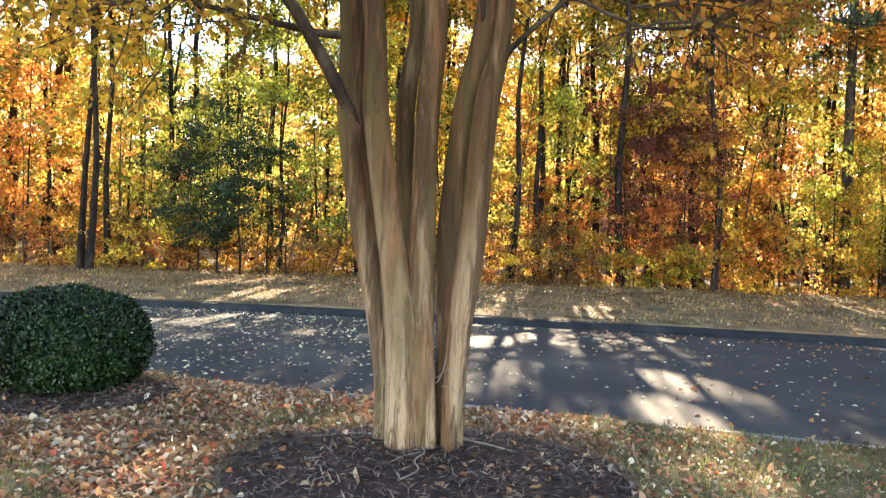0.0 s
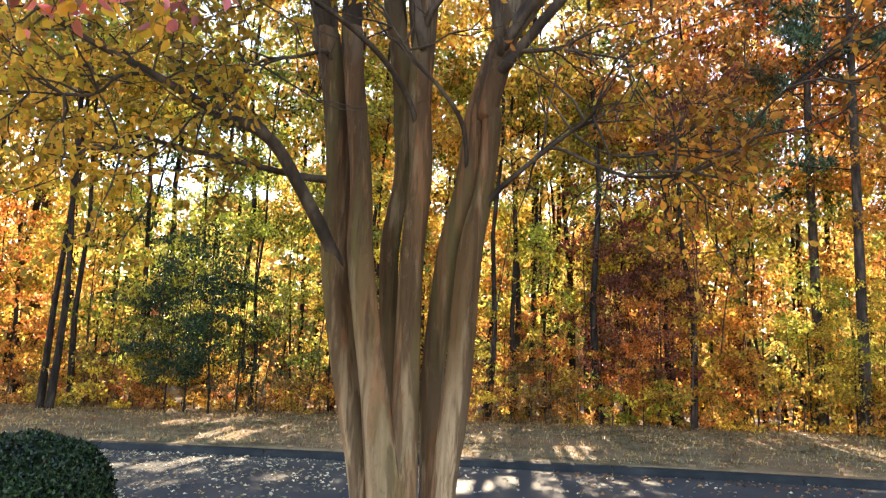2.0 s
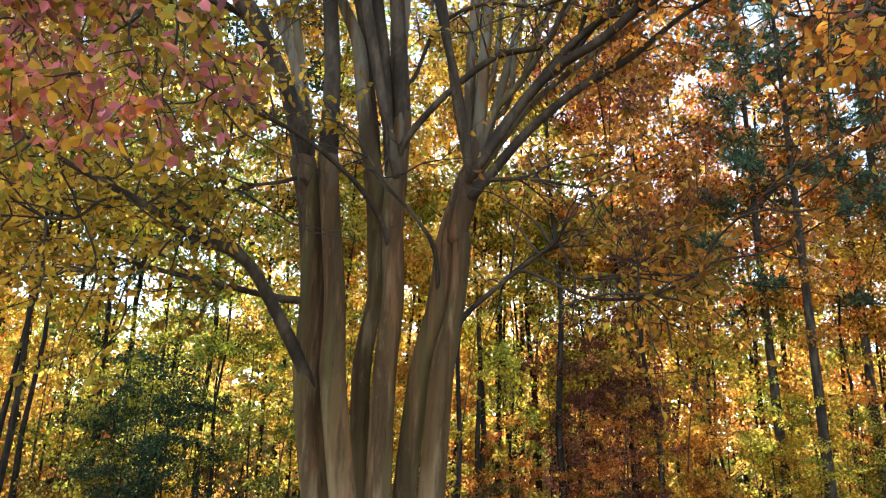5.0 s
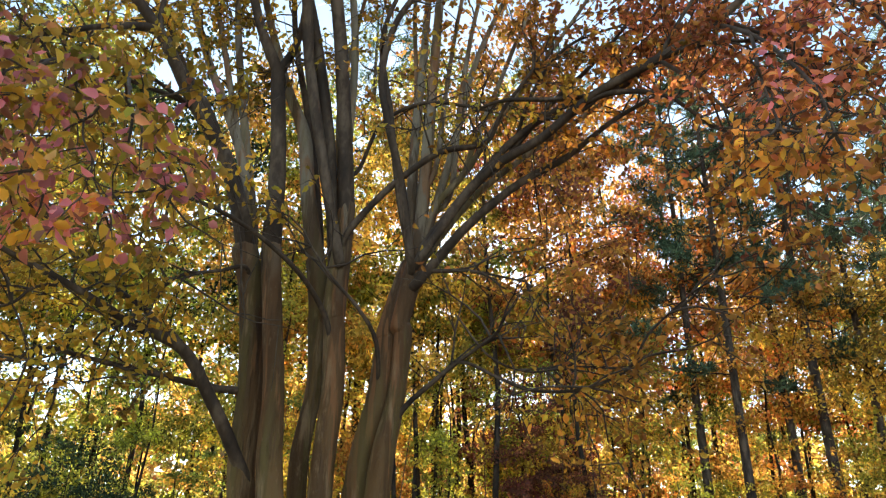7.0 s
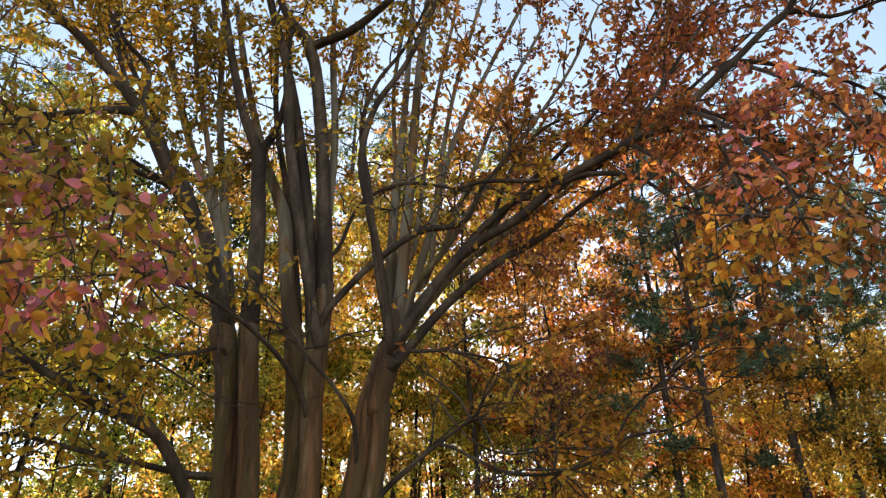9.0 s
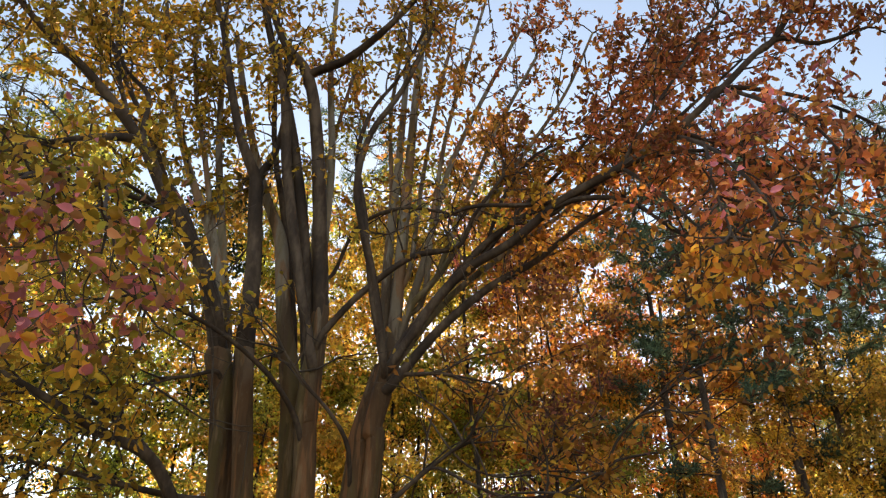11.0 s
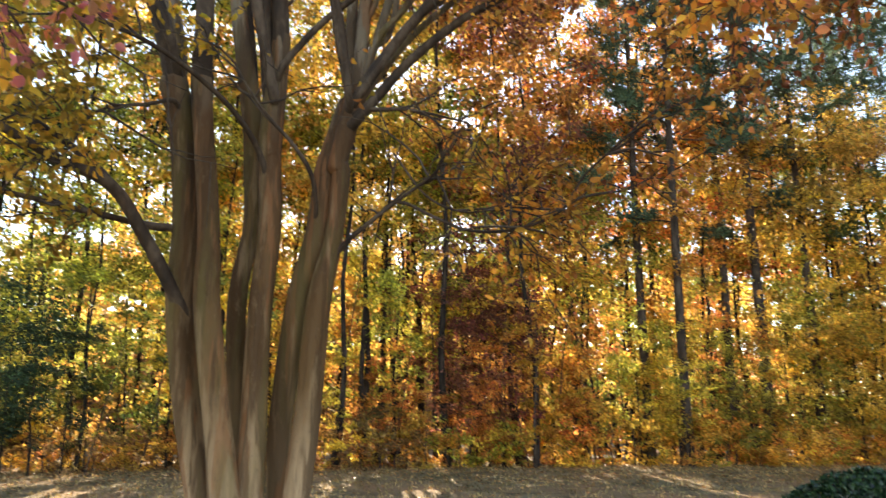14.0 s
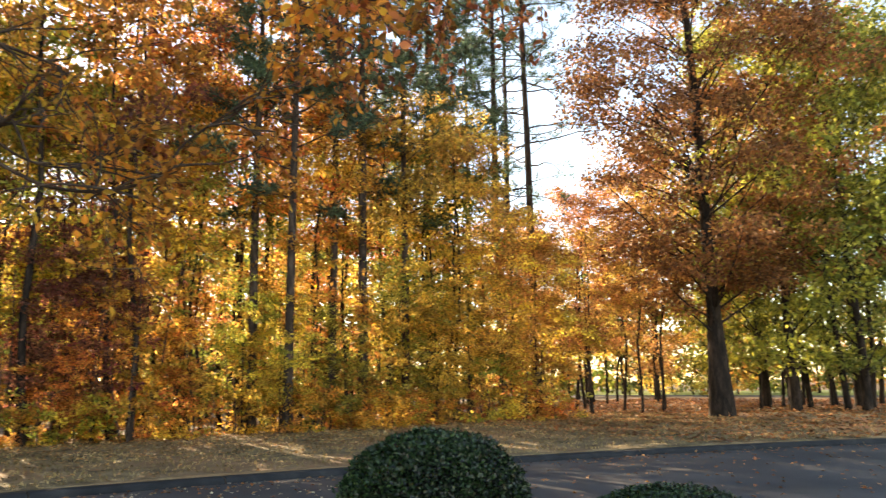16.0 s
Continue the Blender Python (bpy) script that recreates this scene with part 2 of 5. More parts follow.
L_GOLD = leaf_material("golden leaves", [(0.68, 0.43, 0.06), (0.74, 0.53, 0.09), (0.62, 0.32, 0.045), (0.66, 0.50, 0.10)])
L_YELLOWGREEN = leaf_material("yellow-green leaves", [(0.30, 0.32, 0.045), (0.46, 0.42, 0.06), (0.16, 0.20, 0.04), (0.42, 0.38, 0.06)])
L_ORANGE = leaf_material("orange leaves", [(0.60, 0.24, 0.04), (0.66, 0.33, 0.05), (0.48, 0.15, 0.03), (0.62, 0.42, 0.08)])
L_RED = leaf_material("red-brown leaves", [(0.44, 0.18, 0.055), (0.52, 0.24, 0.07), (0.32, 0.12, 0.05), (0.56, 0.33, 0.08)], shift=0.015)
L_BRONZE = leaf_material("bronze-gold leaves", [(0.54, 0.30, 0.055), (0.60, 0.37, 0.07), (0.44, 0.21, 0.045), (0.52, 0.38, 0.08)])
L_WINE = leaf_material("wine-dark leaves", [(0.20, 0.07, 0.055), (0.30, 0.09, 0.06), (0.14, 0.06, 0.05), (0.38, 0.16, 0.07)])
L_GREEN = leaf_material("green leaves", [(0.15, 0.20, 0.035), (0.21, 0.25, 0.04), (0.10, 0.14, 0.04), (0.36, 0.33, 0.065)], glow=1.45)
L_HOLLY = leaf_material("dark evergreen leaves", [(0.025, 0.05, 0.025), (0.04, 0.07, 0.03), (0.02, 0.035, 0.02)], 0.2, 0.2, 0.02, rough=0.6)
L_BROWN = leaf_material("dry brown leaves", [(0.22, 0.12, 0.06), (0.32, 0.19, 0.08), (0.38, 0.27, 0.09), (0.16, 0.09, 0.05)])
L_NEEDLE = leaf_material("pine needles", [(0.05, 0.10, 0.06), (0.08, 0.14, 0.085), (0.11, 0.15, 0.075)], 0.3, 0.4, 0.02)
L_BUSH = leaf_material("glossy clipped leaves", [(0.008, 0.022, 0.009), (0.016, 0.042, 0.015), (0.035, 0.075, 0.024), (0.01, 0.027, 0.01)], 0.1, 0.4, 0.01, rough=0.26)
L_CRAPE_Y = leaf_material("olive-gold crape leaves", [(0.52, 0.35, 0.03), (0.58, 0.34, 0.03), (0.58, 0.27, 0.028), (0.40, 0.34, 0.035)], 0.45, 0.3, 0.0)
L_CRAPE_O = leaf_material("orange crape leaves", [(0.58, 0.25, 0.025), (0.50, 0.17, 0.025), (0.60, 0.34, 0.035), (0.46, 0.14, 0.03)], 0.45, 0.3, 0.0)
L_CRAPE_D = leaf_material("red-orange crape leaves", [(0.57, 0.18, 0.04), (0.50, 0.13, 0.04), (0.62, 0.27, 0.04), (0.62, 0.20, 0.09), (0.44, 0.11, 0.05)], 0.45, 0.3, 0.0)
L_CRAPE_R = leaf_material("rose-red crape leaves", [(0.65, 0.15, 0.14), (0.70, 0.22, 0.27), (0.60, 0.18, 0.07), (0.60, 0.27, 0.08), (0.58, 0.16, 0.16), (0.50, 0.36, 0.06)], 0.45, 0.3, 0.0)
L_FALLEN = leaf_material("fallen leaves", [(0.68, 0.52, 0.34), (0.52, 0.29, 0.15), (0.40, 0.19, 0.09), (0.82, 0.70, 0.50), (0.60, 0.39, 0.22), (0.52, 0.18, 0.07), (0.28, 0.15, 0.09), (0.64, 0.36, 0.13), (0.56, 0.08, 0.05)], 0.15, 0.3, 0.0)
L_DULL = leaf_material("brown verge leaves", [(0.48, 0.27, 0.11), (0.38, 0.18, 0.07), (0.28, 0.13, 0.055), (0.58, 0.39, 0.18), (0.52, 0.22, 0.07)], 0.15, 0.3, 0.0)
L_RUST = leaf_material("rust leaves", [(0.48, 0.18, 0.06), (0.38, 0.13, 0.05), (0.54, 0.28, 0.10), (0.28, 0.12, 0.06), (0.50, 0.22, 0.08)], 0.15, 0.3, 0.0)
L_PALE = leaf_material("pale fallen leaves", [(0.70, 0.62, 0.46), (0.62, 0.54, 0.34), (0.74, 0.66, 0.44), (0.50, 0.38, 0.24)], 0.15, 0.3, 0.0)
L_GRASS = leaf_material("dry lawn blades", [(0.30, 0.21, 0.08), (0.42, 0.29, 0.13), (0.20, 0.17, 0.06), (0.50, 0.36, 0.18)], 0.35, 0.3, 0.0)
L_LAWNBLADE = leaf_material("lawn blades", [(0.16, 0.19, 0.05), (0.26, 0.24, 0.09), (0.12, 0.17, 0.04), (0.34, 0.29, 0.14)], 0.35, 0.3, 0.0)
L_CHIP = leaf_material("shredded bark", [(0.04, 0.024, 0.02), (0.11, 0.072, 0.06), (0.24, 0.17, 0.14), (0.055, 0.034, 0.03), (0.34, 0.25, 0.20), (0.09, 0.06, 0.05)], 0.0, 0.3, 0.0)

# ---- mesh helpers ----


def mesh_from(name, verts, faces, material=None, smooth=False):
    """verts (n, 3) and faces (m, k) as arrays."""
    verts, faces = np.asarray(verts, np.float32), np.asarray(faces, np.int32)
    me = bpy.data.meshes.new(name)
    m, k = faces.shape
    me.vertices.add(len(verts))
    me.vertices.foreach_set("co", verts.ravel())
    me.loops.add(m * k)
    me.loops.foreach_set("vertex_index", faces.ravel())
    me.polygons.add(m)
    me.polygons.foreach_set("loop_start", np.arange(0, m * k, k, dtype=np.int32))
    if smooth:
        me.polygons.foreach_set("use_smooth", np.ones(m, bool))
    me.update(calc_edges=True)
    me.validate()
    if material:
        me.materials.append(material)
    return me


def unit(v):
    return v / np.maximum(np.linalg.norm(v, axis=1, keepdims=True), 1e-9)


def leaves(name, at, along, length, width, material, rng, fine=False, fold=0.25, facing=None):
    """One mesh of many leaves: kite-shaped, or with fine=True oval with a folded midrib."""
    at = np.asarray(at, float)
    n = len(at)
    d = unit(np.asarray(along, float))
    f = rng.normal(size=(n, 3)) if facing is None else np.asarray(facing, float) + 0.35 * rng.normal(size=(n, 3))
    s = unit(np.cross(d, f))
    u = np.cross(s, d)
    L = (np.full(n, length) * rng.uniform(0.7, 1.25, n))[:, None]
    W = (np.full(n, width) * rng.uniform(0.75, 1.2, n))[:, None]
    if fine:
        lift = fold * W
        v = np.stack([at, at + d * L * 0.3 - s * W * 0.46 + u * lift, at + d * L * 0.68 - s * W * 0.4 + u * lift, at + d * L - u * L * 0.08,
                      at + d * L * 0.68 + s * W * 0.4 + u * lift, at + d * L * 0.3 + s * W * 0.46 + u * lift], 1).reshape(-1, 3)
        b = np.arange(n)[:, None] * 6
        faces = np.concatenate([b + np.array([[0, 1, 2, 3]]), b + np.array([[0, 3, 4, 5]])])
    else:
        lift = fold * W
        v = np.stack([at, at + d * L * 0.45 - s * W * 0.5 + u * lift, at + d * L, at + d * L * 0.45 + s * W * 0.5 + u * lift], 1).reshape(-1, 3)
        b = np.arange(n)[:, None] * 4
        faces = np.concatenate([b + np.array([[0, 1, 2]]), b + np.array([[0, 2, 3]])])
    return mesh_from(name, v, faces, material)


def spline(points, steps):
    """A smooth line through points (n, k), by Catmull-Rom."""
    p = np.asarray(points, float)
    p = np.vstack([2 * p[0] - p[1], p, 2 * p[-1] - p[-2]])
    out = []
    for k in range(1, len(p) - 2):
        for t in np.linspace(0, 1, steps, endpoint=False):
            a, b, c, e = p[k - 1], p[k], p[k + 1], p[k + 2]
            out.append(0.5 * (2 * b + (c - a) * t + (2 * a - 5 * b + 4 * c - e) * t * t + (3 * b - a - 3 * c + e) * t ** 3))
    out.append(p[-2])
    return np.array(out)


def tube(points, steps=4, sides=8, flute=0.0, phase=0.0, foot=0.0):
    """verts and quads of a round limb; points are (x, y, z, radius)."""
    q = spline(points, steps) if steps > 1 else np.asarray(points, float)
    c, r = q[:, :3], np.maximum(q[:, 3], 0.001)
    d = unit(np.gradient(c, axis=0))
    ref = np.where(np.abs(d[:, 2:3]) > 0.95, [[1.0, 0, 0]], [[0, 0, 1.0]])
    if np.abs(d[:, 2]).mean() > 0.7:
        ref = np.tile([[0, 1.0, 0]], (len(d), 1))
    a = unit(np.cross(ref, d))
    b = np.cross(d, a)
    th = np.linspace(0, 2 * math.pi, sides, endpoint=False)
    swell = 1 + foot * np.exp(-(c[:, 2] - c[0, 2]) / 0.3)[:, None]
    lobes = 1 + flute * swell * (np.sin(3 * th + phase)[None] * 0.6 + np.sin(2 * th + 1.7 * phase)[None] + 0.5 * np.sin(5 * th[None] + np.arange(len(c))[:, None] * 0.25 + phase))
    v = c[:, None] + (r[:, None] * lobes)[:, :, None] * (np.cos(th)[None, :, None] * a[:, None] + np.sin(th)[None, :, None] * b[:, None])
    n = len(c)
    i = np.arange(n - 1)[:, None] * sides
    j = np.arange(sides)[None]
    k = (j + 1) % sides
    faces = np.stack([i + j, i + k, i + sides + k, i + sides + j], -1).reshape(-1, 4)
    return v.reshape(-1, 3), faces


def joined(pieces):
    vs, fs, off = [], [], 0
    for v, f in pieces:
        vs.append(v)
        fs.append(f + off)
        off += len(v)
    return np.vstack(vs), np.vstack(fs)


def part(name, me, parent, label="", kind=""):
    ob = new(name, me)
    ob.parent = parent
    return tagged(ob, label, kind=kind)


def thing(name, label, category, group="", m=None):
    ob = new(name)
    ob.empty_display_size = 0.2
    if m is not None:
        ob.matrix_basis = m
    return tagged(ob, label, category, group)


# ---- ground, road, kerbs ----
NEAR_X = [-90, -30, -12, -6, -2.8, 0.3, 3.5, 8, 14, 20, 30, 60, 90]
NEAR_Y = [9.5, 9.6, 8.9, 8.15, 7.54, 6.87, 6.12, 4.8, 2.7, 0.0, -6.0, -26.0, -46.0]
FAR_X = [-90, -30, -12, -6, 0.4, 5, 8, 12.4, 16.9, 21.5, 30, 60, 90]
FAR_Y = [15.0, 14.9, 14.35, 14.0, 13.5, 13.0, 12.45, 11.4, 9.9, 7.9, 3.2, -17.0, -37.0]


def smooth_line(xs, ys, x):
    x = np.asarray(x, float)
    return sum(np.interp(x + o, xs, ys) for o in (-2.4, -1.2, 0, 1.2, 2.4)) / 5


def near_kerb(x):
    return smooth_line(NEAR_X, NEAR_Y, x)


def far_kerb(x):
    return smooth_line(FAR_X, FAR_Y, x)


def mound(x, y):
    """Mulch heaped round the trunk and, lower, under the clipped bushes."""
    z = 0.13 * np.exp(-(((x + 0.1) / 1.25) ** 2 + ((y - 4.9) / 1.05) ** 2) ** 1.3)
    z = z + 0.05 * np.exp(-(((x + 3.5) / 1.5) ** 2 + ((y - 6.6) / 1.0) ** 2) ** 2)
    return z + 0.05 * np.exp(-(((x - 4.6) / 1.4) ** 2 + ((y - 4.9) / 1.6) ** 2) ** 2)


def ground_z(x, y):
    x, y = np.asarray(x, float), np.asarray(y, float)
    a, b = near_kerb(x), far_kerb(x)
    lawn = 0.012 * np.sin(1.3 * x + 0.7 * y) * np.cos(0.9 * y - 0.4 * x) + mound(x, y) - 0.035 * np.clip((y - a + 0.8) / 0.8, 0, 1)
    bank = 0.09 + 0.022 * np.clip(y - b, 0, 11) + 0.02 * np.sin(0.8 * x) * np.cos(0.7 * y)
    z = np.where(y < a, lawn, np.where(y > b, bank, -0.25))
    return z


gx = np.unique(np.concatenate([np.linspace(-900, -60, 15), np.linspace(-60, -8, 66), np.linspace(-8, 9, 100), np.linspace(9, 70, 90), np.linspace(70, 900, 15)]))
s_near = np.concatenate([-np.geomspace(900, 12, 14), np.linspace(-11, -0.06, 64), [-0.012]])
s_far = np.concatenate([[0.14], np.linspace(0.2, 14, 60), np.linspace(15, 60, 30), np.geomspace(66, 1500, 14)])
an, bf = near_kerb(gx), far_kerb(gx)
G = []
for s in s_near:
    G.append((gx, an + s, ground_z(gx, an + s)))
G.append((gx, an + 0.0, np.full_like(gx, -0.3)))
G.append((gx, bf + 0.0, np.full_like(gx, -0.3)))
for s in s_far:
    G.append((gx, bf + s, ground_z(gx, bf + s)))
gv = np.stack([np.stack(r, -1) for r in G], 0)
nr, nc = gv.shape[:2]
ii = np.arange(nr - 1)[:, None] * nc + np.arange(nc - 1)[None]
gf = np.stack([ii, ii + 1, ii + nc + 1, ii + nc], -1).reshape(-1, 4)
ground = tagged(new("ground", mesh_from("ground", gv.reshape(-1, 3), gf, M_LAWN, True)), "dry autumn lawn and leaf-strewn woodland floor", "ground", kind="structure")


def strip(name, xs, lines, material, label, category):
    """A ribbon along the road: lines are (y, z) arrays from one side to the other."""
    v = np.stack([np.stack([xs, y, z], -1) for y, z in lines], 0)
    r, c = v.shape[:2]
    i = np.arange(r - 1)[:, None] * c + np.arange(c - 1)[None]
    f = np.stack([i, i + 1, i + c + 1, i + c], -1).reshape(-1, 4)
    return tagged(new(name, mesh_from(name, v.reshape(-1, 3), f, material, True)), label, category, kind="structure")


rx = np.linspace(-88, 88, 353)
ra, rb = near_kerb(rx), far_kerb(rx)
one = np.ones_like(rx)
strip("road", rx, [(ra + 0.08 + (rb - ra - 0.16) * k, one * (-0.05 + 0.05 * 4 * k * (1 - k))) for k in np.linspace(0, 1, 9)], M_ASPHALT, "worn grey asphalt road strewn with pale leaves", "road")
strip("kerb_near", rx, [(ra - 0.02, -0.3 * one), (ra - 0.02, -0.03 * one), (ra + 0.0, -0.022 * one), (ra + 0.085, -0.03 * one), (ra + 0.09, -0.3 * one)], M_GUTTER, "thin pale concrete edge flush with the lawn", "kerb")


def kerb_lines(x):
    y, o = far_kerb(x), np.ones_like(x)
    return [(y - 0.09, -0.3 * o), (y - 0.09, -0.045 * o), (y - 0.035, 0.03 * o), (y + 0.01, 0.055 * o), (y + 0.12, 0.075 * o), (y + 0.16, -0.3 * o)]


kerb_far = strip("kerb_far", np.linspace(-88, -24, 100), kerb_lines(np.linspace(-88, -24, 100)), M_KERB, "low dark concrete kerb along the verge, shadow in its colour", "kerb")
strip("kerb_far_bend", np.linspace(36, 88, 100), kerb_lines(np.linspace(36, 88, 100)), M_KERB, "low dark concrete kerb round the bend, shadow in its colour", "kerb")
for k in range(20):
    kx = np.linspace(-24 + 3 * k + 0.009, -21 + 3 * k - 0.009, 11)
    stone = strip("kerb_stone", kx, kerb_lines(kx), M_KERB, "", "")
    stone.parent = kerb_far
    del stone["kind"]


def bed(name, cx, cy, ax, ay, seed, label):
    """A mulch bed with an uneven rim, a little above the lawn."""
    rings, n = 18, 72
    v = []
    for k in range(rings + 1):
        for j in range(n):
            a = 2 * math.pi * j / n
            w = 1 + 0.16 * noise.noise(Vector((math.cos(a) * 1.5, math.sin(a) * 1.5, seed))) + 0.06 * noise.noise(Vector((math.cos(a) * 6, math.sin(a) * 6, seed)))
            r = max(0.001, k / rings) * w
            x, y = cx + ax * r * math.cos(a), cy + ay * r * math.sin(a)
            y = min(y, float(near_kerb(x)) - 0.25)
            v.append((x, y, float(ground_z(x, y)) + (0.014 + 0.012 * noise.noise(Vector((x * 7, y * 7, seed))) if k < rings else -0.02)))
    i = np.arange(rings)[:, None] * n + np.arange(n)[None]
    j = np.arange(rings)[:, None] * n + (np.arange(n)[None] + 1) % n
    f = np.stack([i, j, j + n, i + n], -1).reshape(-1, 4)
    return tagged(new(name, mesh_from(name, np.array(v), f, M_MULCH, True)), label, "mulch bed", kind="structure")


BEDS = ((-0.05, 4.65, 1.3, 0.95), (-3.8, 6.45, 1.5, 0.92), (4.8, 4.7, 1.5, 1.6))
bed("mulch_bed", -0.05, 4.65, 1.3, 0.95, 3, "dark bark mulch heaped round the trunk")
bed("mulch_bed", -3.8, 6.45, 1.5, 0.92, 5, "dark bark mulch under the clipped bush")
bed("mulch_bed", 4.8, 4.7, 1.5, 1.6, 7, "dark bark mulch under the clipped bushes")

# a second road and a mown lawn far off beyond the park trees
fy = np.linspace(-10, 95, 106)


def band(name, x0, x1, lift, material, label, category):
    v = np.stack([np.stack([x0 + 4 * np.sin(fy / 40) + (x1 - x0) * k, fy, ground_z(x0 + 0 * fy, fy) + lift], -1) for k in (0.0, 0.5, 1.0)], 0)
    i = np.arange(2)[:, None] * len(fy) + np.arange(len(fy) - 1)[None]
    f = np.stack([i, i + len(fy), i + len(fy) + 1, i + 1], -1).reshape(-1, 4)
    return tagged(new(name, mesh_from(name, v.reshape(-1, 3), f, material, True)), label, category, kind="structure")


band("far_road", 53, 58, 0.03, M_KERB, "grey side road beyond the park trees", "road")
band("far_lawn", 58.3, 86, 0.03, M_GREENLAWN, "mown green lawn far off", "lawn")

# ---- crape myrtle ----
crape = thing("crape_myrtle", "multi-stemmed crape myrtle with smooth tan bark and autumn leaves", "tree")
BOUGHS = []


def stem(points, label=""):
    a, c = np.array(points[-2]), np.array(points[-1])
    way = (c - a)[:3] / np.linalg.norm((c - a)[:3])
    points = list(points) + [(*(c[:3] + way * 0.06), c[3] * 0.85)]
    v, f = tube([(x, y, z - (0.2 if k == 0 else 0), r * (1.2 if k == 0 else 1)) for k, (x, y, z, r) in enumerate(points)], 10, 32, 0.075, len(BOUGHS) * 1.3, 2.2)
    part("trunk", mesh_from("trunk", v, f, M_SMOOTH, True), crape, label)
    BOUGHS.append(np.array(points))


# brown: a thicker limb, always in the bark with shade in its colour
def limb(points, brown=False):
    near = None
    for b in BOUGHS:
        g = spline(b, 8)
        j = int(np.argmin(np.linalg.norm(g[:, :3] - np.array(points[0][:3]), axis=1)))
        d = float(np.linalg.norm(g[j, :3] - np.array(points[0][:3])))
        if near is None or d < near[0]:
            near = (d, g, j)
    if near[0] < 0.3:
        g, j = near[1], near[2]
        while j > 0 and np.linalg.norm(g[j, :3] - np.array(points[0][:3])) < near[0] + 0.2:
            j -= 1
        points = [(*g[j, :3], min(points[0][3] * 0.8, g[j, 3] * 0.8))] + list(points)
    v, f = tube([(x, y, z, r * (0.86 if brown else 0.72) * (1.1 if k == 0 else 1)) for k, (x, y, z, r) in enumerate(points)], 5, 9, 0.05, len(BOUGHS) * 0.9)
    # limbs that reach forward or stay low take the shade-darkened bark
    part("limb", mesh_from("limb", v, f, M_SMOOTH if not brown and points[-1][1] > 4.95 and points[0][2] > 3.3 and points[-1][2] > 5 else M_LIMB_SHADED, True), crape)
    BOUGHS.append(np.array(points))


stem([(-0.38, 5.15, 0.08, 0.084), (-0.37, 5.17, 0.41, 0.082), (-0.44, 5.2, 0.94, 0.088), (-0.57, 5.2, 1.56, 0.096), (-0.69, 5.2, 2.32, 0.088), (-0.69, 5.18, 2.84, 0.086), (-0.76, 5.15, 3.53, 0.084), (-0.83, 5.12, 3.84, 0.094)])
stem([(-0.2, 4.95, 0.1, 0.128), (-0.24, 4.93, 0.69, 0.117), (-0.32, 4.93, 1.2, 0.091), (-0.38, 4.95, 1.56, 0.08), (-0.49, 4.98, 2.29, 0.081), (-0.52, 5, 2.8, 0.068), (-0.6, 5.02, 3.49, 0.066), (-0.64, 5.05, 3.83, 0.07)])
stem([(-0.11, 4.97, 0.1, 0.092), (-0.15, 4.97, 0.76, 0.103), (-0.16, 5, 1.2, 0.096), (-0.16, 5.02, 1.57, 0.089), (-0.16, 5.05, 2.31, 0.085), (-0.13, 5.08, 2.84, 0.081), (-0.15, 5.1, 3.3, 0.083), (-0.16, 5.1, 3.44, 0.088), (-0.12, 5.1, 4.21, 0.069)])
stem([(-0.17, 5.15, 0.66, 0.069), (-0.28, 5.25, 1.57, 0.062), (-0.32, 5.25, 2.34, 0.062), (-0.26, 5.28, 2.89, 0.056), (-0.28, 5.28, 3.35, 0.061), (-0.28, 5.25, 3.62, 0.075), (-0.43, 5.25, 4.46, 0.058), (-0.51, 5.3, 5.01, 0.052), (-0.71, 5.35, 5.55, 0.039), (-0.96, 5.4, 6.4, 0.031), (-1.2, 5.45, 7.45, 0.025)])
stem([(0.04, 5.15, 0.11, 0.057), (0.02, 5.2, 0.66, 0.065), (0.01, 5.22, 1.19, 0.069), (0.01, 5.22, 1.58, 0.073), (0.08, 5.2, 2.34, 0.076), (0.19, 5.15, 2.8, 0.078), (0.23, 5.15, 3.21, 0.072), (0.24, 5.15, 3.31, 0.073), (0.37, 5.15, 3.79, 0.068)])
stem([(0.07, 5, 0.14, 0.074), (0.09, 4.98, 0.7, 0.084), (0.14, 4.97, 1.22, 0.091), (0.17, 4.98, 1.58, 0.091), (0.22, 5.02, 2.32, 0.088), (0.3, 5.05, 2.78, 0.069), (0.34, 5.08, 3.28, 0.071), (0.31, 5.08, 3.33, 0.076), (0.43, 5.1, 3.87, 0.08)])
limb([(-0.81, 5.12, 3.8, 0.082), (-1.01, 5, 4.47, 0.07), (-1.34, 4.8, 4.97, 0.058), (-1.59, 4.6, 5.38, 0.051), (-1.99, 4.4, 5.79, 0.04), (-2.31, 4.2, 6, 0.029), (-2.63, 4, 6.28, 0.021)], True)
limb([(-0.81, 5.15, 3.99, 0.063), (-1, 5.2, 4.79, 0.058), (-1.37, 5.3, 5.68, 0.049), (-1.69, 5.4, 6.65, 0.039), (-2.01, 5.5, 8.02, 0.029)])
limb([(-0.81, 5.2, 4.11, 0.051), (-0.96, 5.3, 4.86, 0.05), (-1.18, 5.4, 6.1, 0.043), (-1.35, 5.5, 7.64, 0.034), (-1.51, 5.6, 9.08, 0.025)])
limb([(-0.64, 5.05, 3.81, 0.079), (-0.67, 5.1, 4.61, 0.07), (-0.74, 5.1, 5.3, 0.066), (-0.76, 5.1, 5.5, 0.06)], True)
